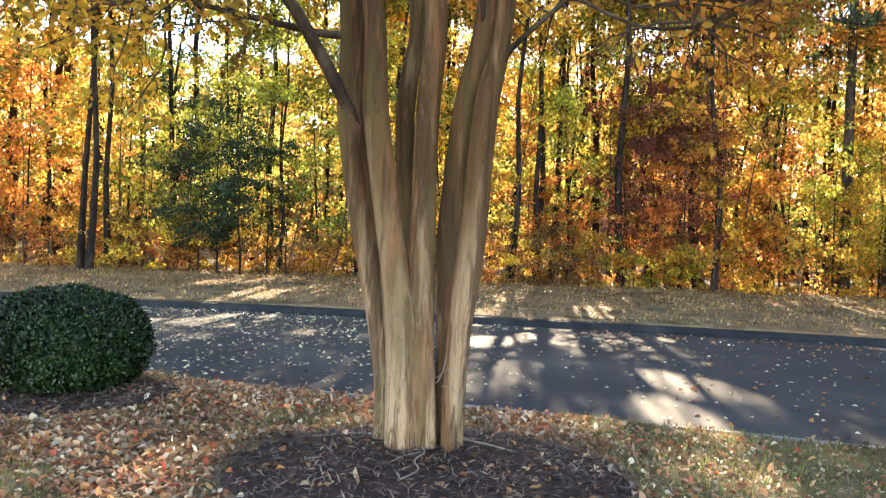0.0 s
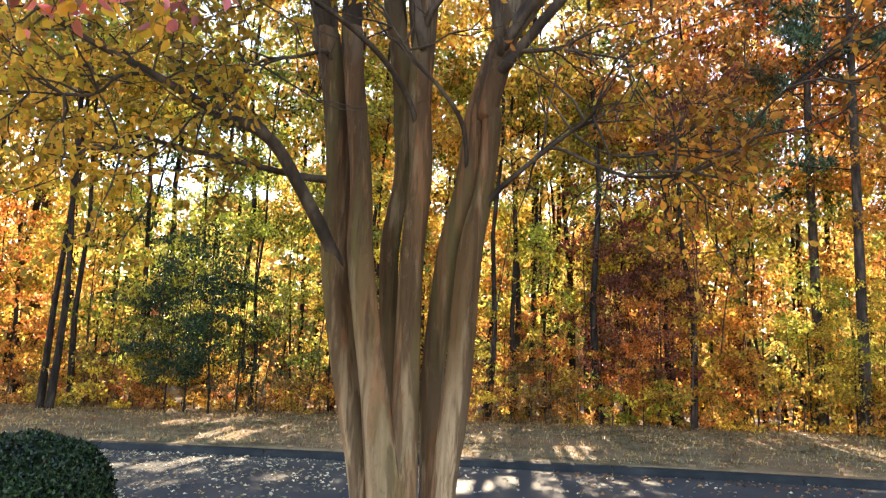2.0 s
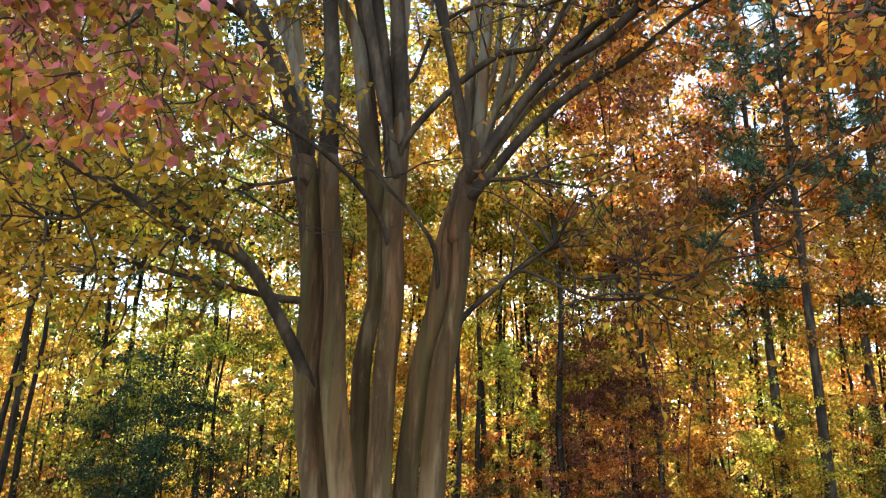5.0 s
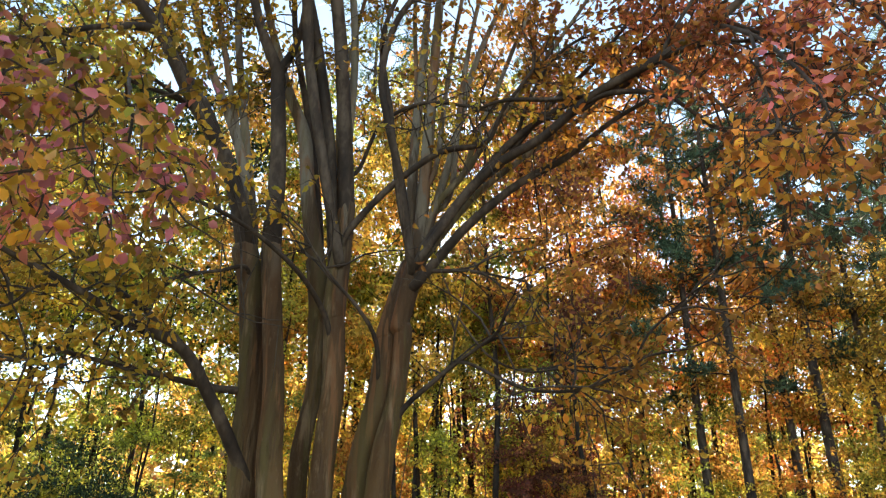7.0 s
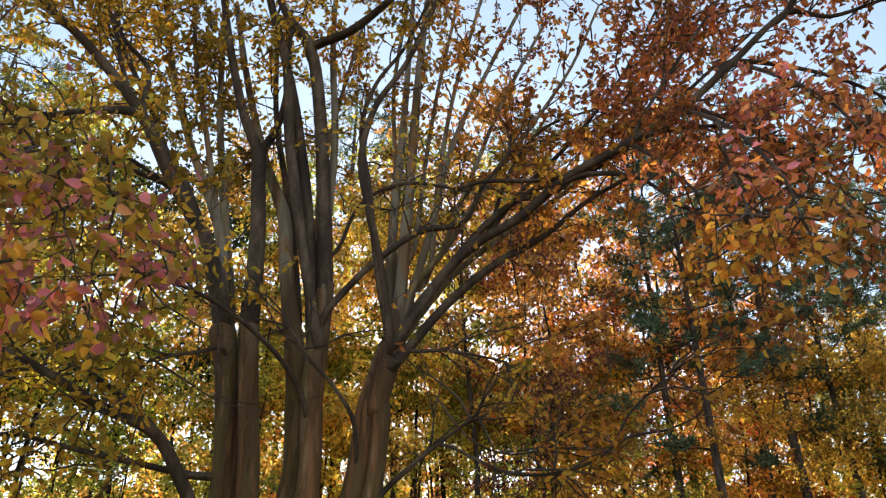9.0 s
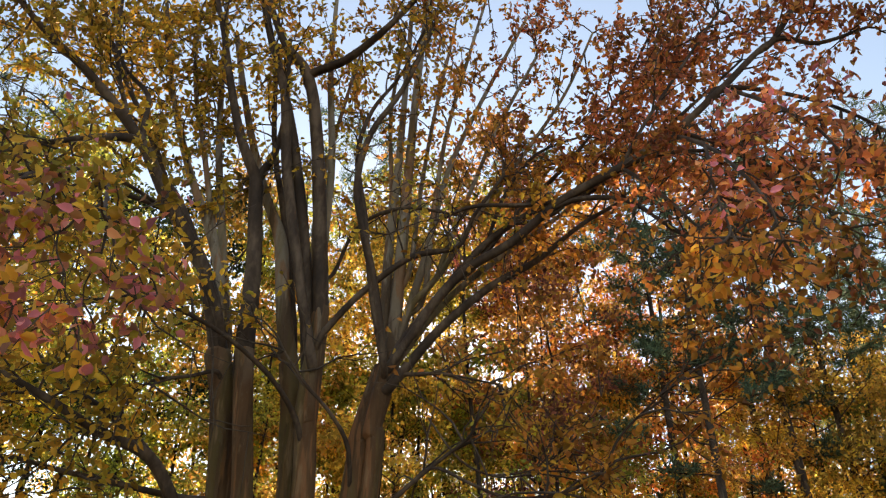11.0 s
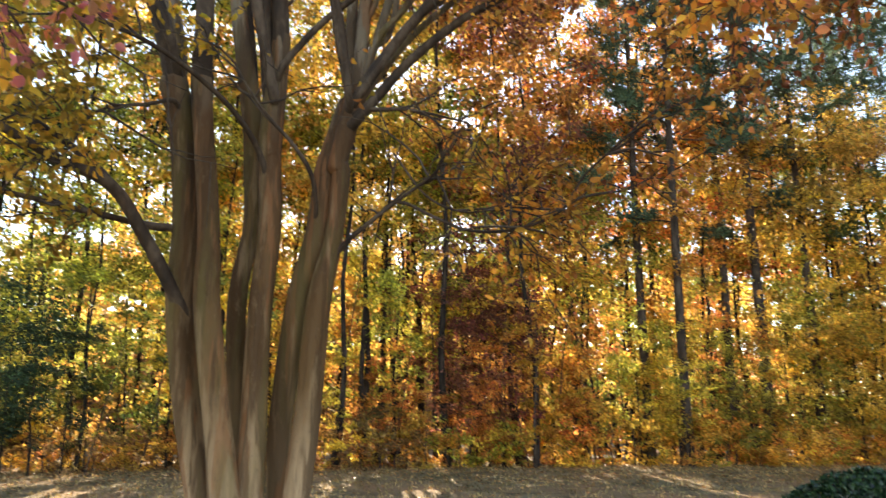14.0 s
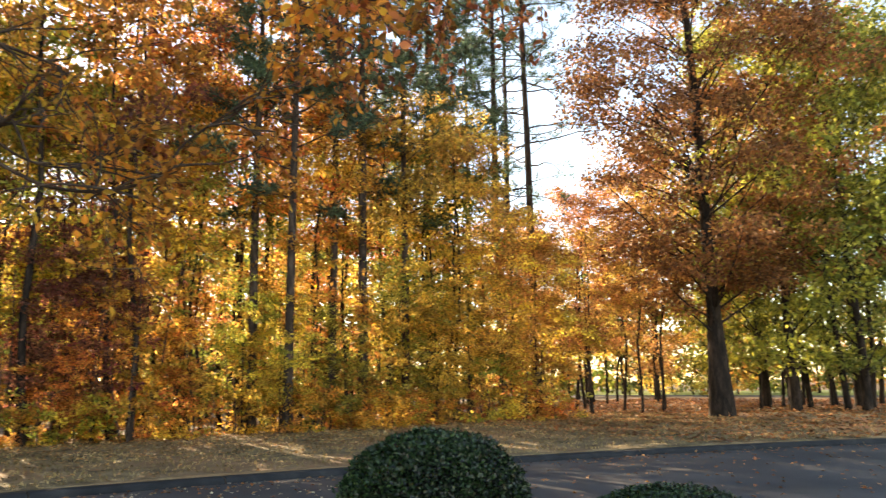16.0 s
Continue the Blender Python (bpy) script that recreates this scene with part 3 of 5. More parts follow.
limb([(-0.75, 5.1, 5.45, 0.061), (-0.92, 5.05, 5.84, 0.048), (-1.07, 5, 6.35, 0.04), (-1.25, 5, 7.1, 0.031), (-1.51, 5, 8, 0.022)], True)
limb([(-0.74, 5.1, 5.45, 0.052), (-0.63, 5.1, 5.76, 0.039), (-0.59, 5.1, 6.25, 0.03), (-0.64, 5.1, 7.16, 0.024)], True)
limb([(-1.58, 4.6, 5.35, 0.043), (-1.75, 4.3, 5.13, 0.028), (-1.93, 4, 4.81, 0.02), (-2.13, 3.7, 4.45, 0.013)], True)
limb([(-1.34, 4.85, 4.9, 0.034), (-1.57, 4.6, 4.85, 0.024), (-1.81, 4.4, 4.78, 0.017), (-2.01, 4.2, 4.47, 0.011)])
limb([(-1.58, 4.6, 5.43, 0.03), (-1.65, 4.7, 5.92, 0.027), (-1.96, 4.8, 6.35, 0.024), (-2.18, 4.9, 7.12, 0.018)])
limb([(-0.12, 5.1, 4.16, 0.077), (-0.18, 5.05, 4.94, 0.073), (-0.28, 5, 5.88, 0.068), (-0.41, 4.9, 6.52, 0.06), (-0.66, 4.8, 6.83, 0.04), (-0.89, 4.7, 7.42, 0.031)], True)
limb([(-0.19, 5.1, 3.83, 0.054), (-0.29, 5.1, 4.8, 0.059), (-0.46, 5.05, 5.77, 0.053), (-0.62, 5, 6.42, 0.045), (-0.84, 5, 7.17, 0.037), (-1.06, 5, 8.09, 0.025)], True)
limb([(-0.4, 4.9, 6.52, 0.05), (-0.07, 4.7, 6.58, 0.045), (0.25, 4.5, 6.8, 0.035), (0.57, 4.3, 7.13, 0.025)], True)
limb([(-0.14, 5.1, 4.81, 0.045), (-0.14, 5.2, 5.81, 0.045), (-0.23, 5.3, 6.98, 0.038), (-0.25, 5.4, 8.41, 0.027)])
limb([(-0.11, 5, 3.97, 0.037), (0.03, 4.95, 4.17, 0.036), (0.24, 4.9, 4.4, 0.034), (0.56, 4.85, 4.66, 0.033), (0.91, 4.8, 4.75, 0.027), (1.03, 4.7, 4.99, 0.022), (1.26, 4.6, 5.33, 0.018)])
limb([(-0.04, 5.2, 4.67, 0.023), (0.12, 5.1, 5.05, 0.023), (0.48, 5, 5.22, 0.021), (0.98, 4.9, 5.12, 0.016)])
limb([(0.43, 5.1, 3.87, 0.072), (0.49, 5.2, 4.71, 0.069), (0.56, 5.3, 5.84, 0.061), (0.64, 5.4, 7.06, 0.051), (0.77, 5.5, 8.54, 0.038)])
limb([(0.39, 5.15, 3.93, 0.064), (0.4, 5.3, 4.87, 0.057), (0.48, 5.45, 6.08, 0.048), (0.55, 5.6, 7.4, 0.038), (0.61, 5.7, 8.75, 0.029)])
limb([(0.45, 5.1, 3.91, 0.051), (0.71, 5.3, 4.9, 0.048), (0.96, 5.5, 6.04, 0.04), (1.38, 5.7, 7.22, 0.033), (2.04, 5.9, 8.86, 0.027)])
limb([(0.42, 5.05, 3.82, 0.063), (0.66, 4.95, 4.19, 0.056), (0.95, 4.8, 4.52, 0.054), (1.31, 4.6, 4.71, 0.05), (1.63, 4.4, 4.96, 0.05), (2.04, 4.1, 5.12, 0.047), (2.41, 3.85, 5.31, 0.042), (2.77, 3.65, 5.63, 0.038), (3.2, 3.5, 6.04, 0.03), (3.49, 3.4, 5.95, 0.023), (3.88, 3.3, 6.08, 0.017)])
limb([(3.2, 3.5, 6.04, 0.035), (3.42, 3.4, 6.37, 0.029), (3.84, 3.3, 6.86, 0.021)])
limb([(0.44, 5, 3.65, 0.057), (0.79, 4.95, 4.1, 0.051), (1.19, 4.9, 4.47, 0.044), (1.54, 4.8, 4.67, 0.036), (1.92, 4.7, 4.99, 0.027), (2.29, 4.6, 5.21, 0.021)])
limb([(0.37, 4.95, 3.8, 0.033), (0.29, 4.9, 4.33, 0.036), (0.16, 4.85, 4.89, 0.038), (0.09, 4.85, 5.33, 0.034), (0.18, 4.8, 5.83, 0.033), (0.43, 4.7, 6.28, 0.029), (0.69, 4.6, 6.99, 0.023)], True)
limb([(0.57, 5.1, 4.33, 0.04), (0.82, 5.1, 4.68, 0.037), (1.15, 5, 5.26, 0.033), (1.53, 5, 5.85, 0.028), (2.04, 5, 6.73, 0.022), (2.43, 5, 7.65, 0.017)])
limb([(1.63, 4.4, 4.96, 0.032), (1.39, 4.5, 4.99, 0.026), (1.01, 4.6, 5.01, 0.02), (0.76, 4.7, 4.93, 0.013)])
limb([(1.78, 4.3, 4.95, 0.03), (2.08, 4.1, 4.81, 0.023), (2.31, 3.9, 4.43, 0.017), (2.56, 3.7, 4.18, 0.011)])
limb([(2.04, 4.1, 5.12, 0.032), (2.31, 3.9, 5.13, 0.023), (2.67, 3.7, 5.03, 0.016), (2.91, 3.5, 4.73, 0.009)])
limb([(1.11, 4.9, 4.7, 0.027), (1.3, 4.8, 5.25, 0.023), (1.59, 4.7, 5.68, 0.019), (2.08, 4.6, 5.9, 0.012)])
limb([(-0.63, 5.2, 2.16, 0.057), (-0.7, 5.14, 2.34, 0.063), (-0.92, 5.02, 2.74, 0.061), (-1.12, 4.9, 3.03, 0.056), (-1.42, 4.75, 3.14, 0.044), (-1.79, 4.6, 3.32, 0.034), (-2.11, 4.4, 3.44, 0.024), (-2.32, 4.2, 3.53, 0.015)])
limb([(-0.64, 5.2, 2.8, 0.043), (-0.91, 5.12, 2.83, 0.039), (-1.09, 5.05, 2.85, 0.032), (-1.59, 4.8, 2.9, 0.024), (-1.87, 4.6, 2.92, 0.017), (-1.95, 4.5, 2.8, 0.012)])
limb([(-1.14, 4.9, 3.06, 0.041), (-1.38, 4.95, 3.28, 0.034), (-1.78, 5, 3.55, 0.027), (-2.1, 5.05, 3.83, 0.02), (-2.29, 5.1, 4.15, 0.012)])
limb([(-1.79, 4.6, 3.31, 0.018), (-1.95, 4.5, 3.26, 0.014), (-2.05, 4.4, 3.1, 0.012), (-2.3, 4.2, 3.03, 0.006)])
limb([(0.34, 5, 2.69, 0.028), (0.54, 4.9, 2.88, 0.024), (0.71, 4.8, 3.01, 0.02), (0.93, 4.6, 3.15, 0.014)])
limb([(0.71, 4.8, 3, 0.017), (0.93, 4.6, 2.85, 0.016), (1.11, 4.45, 2.74, 0.015), (1.37, 4.3, 2.72, 0.015), (1.6, 4.1, 2.8, 0.013), (1.72, 4, 3, 0.011), (1.94, 3.85, 3.21, 0.008)])
limb([(0.68, 4.8, 3.34, 0.009), (0.88, 4.7, 3.03, 0.011), (1.11, 4.6, 2.9, 0.009), (1.36, 4.5, 2.91, 0.007)])
limb([(-0.2, 5, 3.3, 0.029), (-0.36, 4.8, 3.52, 0.026), (-0.58, 4.6, 3.67, 0.024), (-0.8, 4.4, 3.75, 0.021), (-0.99, 4.2, 3.76, 0.017), (-1.21, 4, 3.73, 0.011)])
limb([(0.15, 5, 3.17, 0.023), (0.01, 4.9, 3.38, 0.019), (-0.18, 4.85, 3.57, 0.017), (-0.34, 4.8, 3.78, 0.011)])
limb([(0.44, 5, 3.71, 0.028), (0.63, 4.95, 3.72, 0.022), (0.82, 4.9, 3.71, 0.016), (1.19, 4.8, 3.61, 0.009)])
limb([(-0.8, 5, 3.68, 0.024), (-0.95, 4.9, 3.6, 0.019), (-1.18, 4.8, 3.51, 0.015), (-1.25, 4.7, 3.38, 0.009)])
limb([(2.35, 3.85, 5.25, 0.025), (2.27, 3.3, 4.71, 0.02), (2.19, 2.9, 4.17, 0.016), (2.07, 2.6, 3.74, 0.011), (1.98, 2.45, 3.42, 0.006)])
limb([(2.77, 3.65, 5.59, 0.023), (2.68, 3.1, 4.94, 0.018), (2.66, 2.8, 4.49, 0.013), (2.61, 2.6, 4.08, 0.007)])
limb([(2.27, 3.3, 4.71, 0.016), (2, 2.9, 4.05, 0.012), (1.84, 2.6, 3.52, 0.008)])
limb([(-1.34, 4.85, 4.9, 0.026), (-1.5, 4, 4.58, 0.018), (-1.5, 3.2, 4.02, 0.013), (-1.4, 2.7, 3.57, 0.008), (-1.25, 2.5, 3.27, 0.004)])
limb([(-1.5, 4, 4.58, 0.016), (-1.2, 3.2, 3.84, 0.013), (-1.0, 2.7, 3.42, 0.008), (-0.85, 2.5, 3.15, 0.004)])
limb([(-1.5, 3.2, 4.02, 0.012), (-1.5, 2.7, 3.56, 0.008), (-1.46, 2.5, 3.3, 0.006), (-1.4, 2.4, 3.08, 0.004)])
limb([(-1.2, 3.2, 3.84, 0.011), (-1.15, 2.7, 3.4, 0.008), (-1.08, 2.5, 3.15, 0.005), (-0.98, 2.4, 2.98, 0.003)])
limb([(0.44, 5, 3.82, 0.046), (0.83, 4.9, 4.42, 0.044), (1.15, 4.85, 4.83, 0.041), (1.56, 4.75, 5.13, 0.037), (1.96, 4.6, 5.23, 0.032), (2.41, 4.5, 5.62, 0.028), (2.9, 4.4, 6.09, 0.022), (3.51, 4.3, 6.7, 0.015)])
limb([(0.48, 5.1, 3.87, 0.047), (0.87, 5.1, 4.43, 0.04), (1.34, 5.05, 4.86, 0.035), (1.85, 5, 5.27, 0.029), (2.43, 5, 5.82, 0.023), (3.02, 5, 6.44, 0.016)])
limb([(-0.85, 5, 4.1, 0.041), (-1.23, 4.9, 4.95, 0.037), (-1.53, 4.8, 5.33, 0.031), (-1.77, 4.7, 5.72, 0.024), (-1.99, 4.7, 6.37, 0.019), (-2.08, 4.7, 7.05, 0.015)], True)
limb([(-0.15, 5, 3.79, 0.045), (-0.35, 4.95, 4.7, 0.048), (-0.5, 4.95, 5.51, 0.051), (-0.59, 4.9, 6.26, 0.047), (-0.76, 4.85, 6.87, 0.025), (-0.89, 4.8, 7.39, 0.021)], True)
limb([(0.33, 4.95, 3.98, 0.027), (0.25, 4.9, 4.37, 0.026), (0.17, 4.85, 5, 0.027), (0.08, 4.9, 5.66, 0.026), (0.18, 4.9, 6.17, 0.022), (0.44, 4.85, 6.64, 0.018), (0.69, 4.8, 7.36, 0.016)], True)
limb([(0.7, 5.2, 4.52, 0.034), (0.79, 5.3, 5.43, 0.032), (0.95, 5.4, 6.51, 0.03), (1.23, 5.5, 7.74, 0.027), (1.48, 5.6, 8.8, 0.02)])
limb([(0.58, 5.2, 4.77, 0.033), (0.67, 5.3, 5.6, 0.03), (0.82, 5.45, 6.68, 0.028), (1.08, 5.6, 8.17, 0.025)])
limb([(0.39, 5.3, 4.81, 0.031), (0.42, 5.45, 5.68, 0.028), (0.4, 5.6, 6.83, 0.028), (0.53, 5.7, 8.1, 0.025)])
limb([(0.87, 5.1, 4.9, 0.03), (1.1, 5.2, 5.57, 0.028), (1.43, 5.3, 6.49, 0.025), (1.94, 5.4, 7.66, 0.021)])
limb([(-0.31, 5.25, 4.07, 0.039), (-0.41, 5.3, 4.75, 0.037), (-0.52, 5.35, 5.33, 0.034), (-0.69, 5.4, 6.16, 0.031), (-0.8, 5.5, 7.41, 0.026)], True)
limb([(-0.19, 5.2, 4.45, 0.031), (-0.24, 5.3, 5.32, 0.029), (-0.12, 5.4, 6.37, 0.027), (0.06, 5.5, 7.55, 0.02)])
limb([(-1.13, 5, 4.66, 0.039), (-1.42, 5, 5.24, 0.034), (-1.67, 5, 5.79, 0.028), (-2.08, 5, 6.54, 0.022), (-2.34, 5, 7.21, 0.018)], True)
limb([(-1.01, 5.2, 4.85, 0.036), (-1.27, 5.3, 5.88, 0.032), (-1.51, 5.4, 6.82, 0.027), (-1.64, 5.5, 7.84, 0.023)])
limb([(1.06, 4.9, 4.64, 0.031), (1.44, 4.8, 5.15, 0.028), (1.89, 4.7, 5.65, 0.024), (2.41, 4.6, 6.41, 0.02), (2.74, 4.5, 7.07, 0.016)])
limb([(1.7, 4.6, 5.04, 0.025), (2.16, 4.6, 5.73, 0.022), (2.65, 4.6, 6.58, 0.018), (2.95, 4.6, 7.37, 0.014)])
limb([(2.04, 4.1, 5.12, 0.025), (2.28, 4, 5.53, 0.022), (2.68, 3.9, 6.15, 0.018), (3.04, 3.8, 6.7, 0.014)])
limb([(2.41, 3.85, 5.31, 0.026), (2.7, 3.6, 4.95, 0.02), (2.95, 3.4, 4.55, 0.014), (3.1, 3.3, 4.15, 0.008)])
limb([(2.77, 3.65, 5.63, 0.026), (3.2, 3.4, 5.35, 0.02), (3.5, 3.2, 4.95, 0.014), (3.7, 3.1, 4.5, 0.008)])
limb([(2.04, 4.1, 5.12, 0.024), (2.2, 3.8, 4.65, 0.018), (2.3, 3.6, 4.25, 0.013), (2.45, 3.4, 3.85, 0.007)])


def grow(rng, start, way, length, radius, turn, droop, steps=6):
    """A wandering twig as points (x, y, z, radius)."""
    p, d, out = np.array(start, float), np.array(way, float), []
    d = d / np.linalg.norm(d)
    for k in range(steps + 1):
        out.append((*p, radius * (1 - 0.8 * k / steps)))
        d = d + rng.normal(size=3) * turn
        d[2] -= droop
        d = d / np.linalg.norm(d)
        p = p + d * length / steps
    return np.array(out)


def crape_crown():
    rng = np.random.default_rng(11)
    twigs, at, along, tone = [], [], [], []
    for pts in BOUGHS[6:]:
        q = spline(pts, 6)
        start = int(len(q) * 0.55)
        out_way = q[-1, :3] - q[start, :3]
        out_way = out_way / np.linalg.norm(out_way)
        n_side = int(8 + 2.8 * min(3.0, math.hypot(q[-1, 0] + 0.1, q[-1, 1] - 5)))
        n_side = (9 if q[-1, 0] < 0 else 13) if q[-1, 1] < 3.0 else n_side
        n_side = int(n_side * 0.95) if abs(q[-1, 0]) < 1.3 and q[-1, 2] > 4.5 else n_side
        if q[-1, 0] > 2.0 and q[-1, 1] < 4.0:
            n_side = int(n_side * 1.3)
        if q[-1, 0] < -1.5 and q[-1, 2] > 5:
            n_side = int(n_side * 1.25)
        if q[-1, 1] > 5.2 and -0.5 < q[-1, 0] < 2.2:
            n_side = int(n_side * 0.65)
        reach = float(np.clip((q[-1, 1] - 1.2) / 2.6, 0.5, 1))
        for k in range(n_side):
            o = q[rng.integers(start, len(q))]
            if k < 3:
                o = q[-1]
            way = out_way * 0.7 + rng.normal(size=3) * 0.75
            tw = grow(rng, o[:3], way, rng.uniform(0.4, 0.95) * reach, min(0.009, o[3]), 0.22, 0.03)
            twigs.append(tw)
            for j in range(2):
                s = grow(rng, tw[rng.integers(2, 6), :3], way + rng.normal(size=3) * 0.8, rng.uniform(0.3, 0.6) * reach, 0.005, 0.25, 0.06, 4)
                twigs.append(s)
            for w in twigs[-3:]:
                if abs(w[-1, 0] + 0.15) < 0.85 and w[-1, 2] < 3.7 and w[-1, 1] > 3.6:
                    continue
                m = rng.integers(11, 21) if w[-1, 1] > 3.2 else rng.integers(9, 16)
                if w[-1, 2] > 5.0:
                    m = int(m * 1.3)
                if abs(w[-1, 0] - 0.2) < 0.95 and w[-1, 2] < 6.2 and 3.9 < w[-1, 1] < 5.8:
                    m = int(m * 0.3)
                if w[-1, 0] > 0.5 and w[-1, 2] < 4.5:
                    m = int(m * 0.6)
                g = spline(w, 4)
                pick = g[rng.integers(len(g) // 4, len(g), m), :3]
                at.append(pick + rng.normal(size=(m, 3)) * 0.02)
                along.append(rng.normal(size=(m, 3)) * 0.9 + (w[-1, :3] - w[0, :3])[None] + [0, 0, -0.35])
    at, along = np.vstack(at), np.vstack(along)
    v, f = joined([tube(t, 1, 4) for t in twigs])
    part("brush", mesh_from("brush", v, f, M_TWIG), crape, kind="stuff")
    # tone by place: olive-gold over the road and on the one side, orange to red on the other, rose where the boughs hang forward
    nz = np.array([noise.noise(Vector(p * 1.1)) for p in at]) + rng.normal(size=len(at)) * 0.17
    x, y, z = at.T
    fwd = np.clip((3.9 - y) / 1.0, 0, 1)
    rose = (nz + 0.42 * fwd > np.where(x < 0, 0.5, 0.78)) & (fwd > 0)
    warm = 0.1 + 0.34 * x + 0.3 * (x > 1.3) + 0.75 * nz + 0.12 * (z - 4.6) - 0.12 * (y - 4.6)
    sets = ((~rose & (warm < 0.35), L_CRAPE_Y, "olive-gold leaves"), (~rose & (warm >= 0.35) & (warm < 1.15), L_CRAPE_O, "orange leaves"), (~rose & (warm >= 1.15), L_CRAPE_D, "red-orange leaves"), (rose, L_CRAPE_R, "rose-red leaves"))
    for pick, mat, label in sets:
        if pick.sum():
            part("foliage", leaves("foliage", at[pick], along[pick], 0.06, 0.036, mat, rng, True), crape, label, "stuff")


crape_crown()


# ---- clipped bushes ----
def bush_mesh(rng, n):
    th, u = rng.uniform(0, 2 * math.pi, n), rng.uniform(-0.7, 1, n)
    s = np.sqrt(1 - u * u)
    d = np.stack([s * np.cos(th), s * np.sin(th), u], 1)
    bump = np.array([noise.noise(Vector(p * 3.2)) for p in d]) * 0.05 + np.array([noise.noise(Vector(p * 9)) for p in d]) * 0.055
    sq = np.stack([d[:, 0], d[:, 1], np.where(u > 0, np.abs(u) ** 0.92, u * 0.95)], 1)
    r = 1 + bump - 0.2 * rng.uniform(0, 1, n) ** 1.5
    p = sq * r[:, None] * [0.88, 0.88, 0.55] + [0, 0, 0.46]
    return p[p[:, 2] > 0.03], d[p[:, 2] > 0.03]


# solid lump added inside the bush to stand for its shaded depth
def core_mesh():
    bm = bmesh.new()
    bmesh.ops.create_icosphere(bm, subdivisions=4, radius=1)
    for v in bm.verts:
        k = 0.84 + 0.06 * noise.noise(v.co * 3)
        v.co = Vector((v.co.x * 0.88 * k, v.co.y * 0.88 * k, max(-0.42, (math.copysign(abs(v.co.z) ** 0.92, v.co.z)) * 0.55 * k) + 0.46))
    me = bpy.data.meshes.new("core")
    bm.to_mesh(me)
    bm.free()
    me.materials.append(M_BUSH_SHADE)
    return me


brng = np.random.default_rng(3)
bp_, bd_ = bush_mesh(brng, 34000)
bush_leaf = leaves("leaves", bp_, bd_ * 0.45 + brng.normal(size=bp_.shape) * 0.7 + [0, 0, 0.25], 0.038, 0.024, L_BUSH, brng, False, 0.2, bd_ + 0.4 * brng.normal(size=bp_.shape))
bush = thing("clipped_bush", "rounded clipped evergreen bush with small dark leaves on mulch", "bush", "clipped bushes", pose(-3.38, 6.62, 0) @ Matrix.Diagonal((0.82, 0.82, 0.92, 1)))
part("leaves", bush_leaf, bush, kind="stuff")
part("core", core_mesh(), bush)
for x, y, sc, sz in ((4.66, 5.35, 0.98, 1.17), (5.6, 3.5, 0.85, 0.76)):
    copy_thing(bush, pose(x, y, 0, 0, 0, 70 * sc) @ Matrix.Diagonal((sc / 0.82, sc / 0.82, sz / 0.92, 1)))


# ---- woods ----
def crown_points(rng, n, clumps, spread, flat=0.5):
    """Leaves gathered in clumps: clumps (k, 4) of centre and size."""
    w = clumps[:, 3] ** 2
    pick = rng.choice(len(clumps), n, p=w / w.sum())
    off = unit(rng.normal(size=(n, 3))) * (rng.uniform(0.15, 1, n) ** 0.6)[:, None] * [1, 1, flat]
    return clumps[pick, :3] + off * clumps[pick, 3:4] * spread, off


def broadleaf(rng, height, base, radius, trunk_r, n_clumps, n_leaves, leaf, limbs=True):
    """trunk mesh data and leaf points of one tree standing at the origin."""
    lean = rng.normal(size=2) * 0.018 * height
    wob = 0.1 if 10 < height < 20 else 0.03
    zs = np.linspace(0, height * 0.95, 7)
    trunk = [(lean[0] * (z / height) ** 1.5 + rng.normal() * wob, lean[1] * (z / height) ** 1.5 + rng.normal() * wob, z - (0.3 if z == 0 else 0), trunk_r * ((1.8 if trunk_r > 0.3 else 1.25) if z == 0 else 1) * (1 - 0.85 * z / height)) for z in zs]
    pieces = [tube(trunk, 2, 8, 0.05, rng.uniform(0, 6))]
    clumps = []
    for k in range(n_clumps):
        z = rng.uniform(base, height)
        rel = (z - base) / (height - base)
        reach = radius * (0.35 + 0.75 * math.sin(math.pi * min(1, 0.15 + 0.8 * rel)))
        a = rng.uniform(0, 2 * math.pi)
        d = reach * math.sqrt(rng.uniform(0.05, 1))
        c = np.array([math.cos(a) * d, math.sin(a) * d, z])
        clumps.append((*c, radius * rng.uniform(0.13, 0.30)))
        if limbs and k % 2 == 0:
            z0 = max(base * 0.7, z - d * rng.uniform(0.5, 1.0))
            t0 = np.array([np.interp(z0, zs, [p[0] for p in trunk]), np.interp(z0, zs, [p[1] for p in trunk]), z0])
            mid = (t0 + c) / 2 + rng.normal(size=3) * 0.12
            r0 = trunk_r * 0.2 * (1 - 0.6 * z0 / height)
            pieces.append(tube([(*t0, r0), (*mid, r0 * 0.6), (*c, r0 * 0.2)], 3, 5))
    ENDS[:] = list(np.cumsum([len(p[0]) for p in pieces]))
    SPLIT[:] = [ENDS[0]]
    clumps = np.array(clumps)
    at, off = crown_points(rng, n_leaves, clumps, 1.0)
    along = off + rng.normal(size=at.shape) * 0.8 + [0, 0, -0.4]
    return joined(pieces), at, along


ENDS, SPLIT = [], []


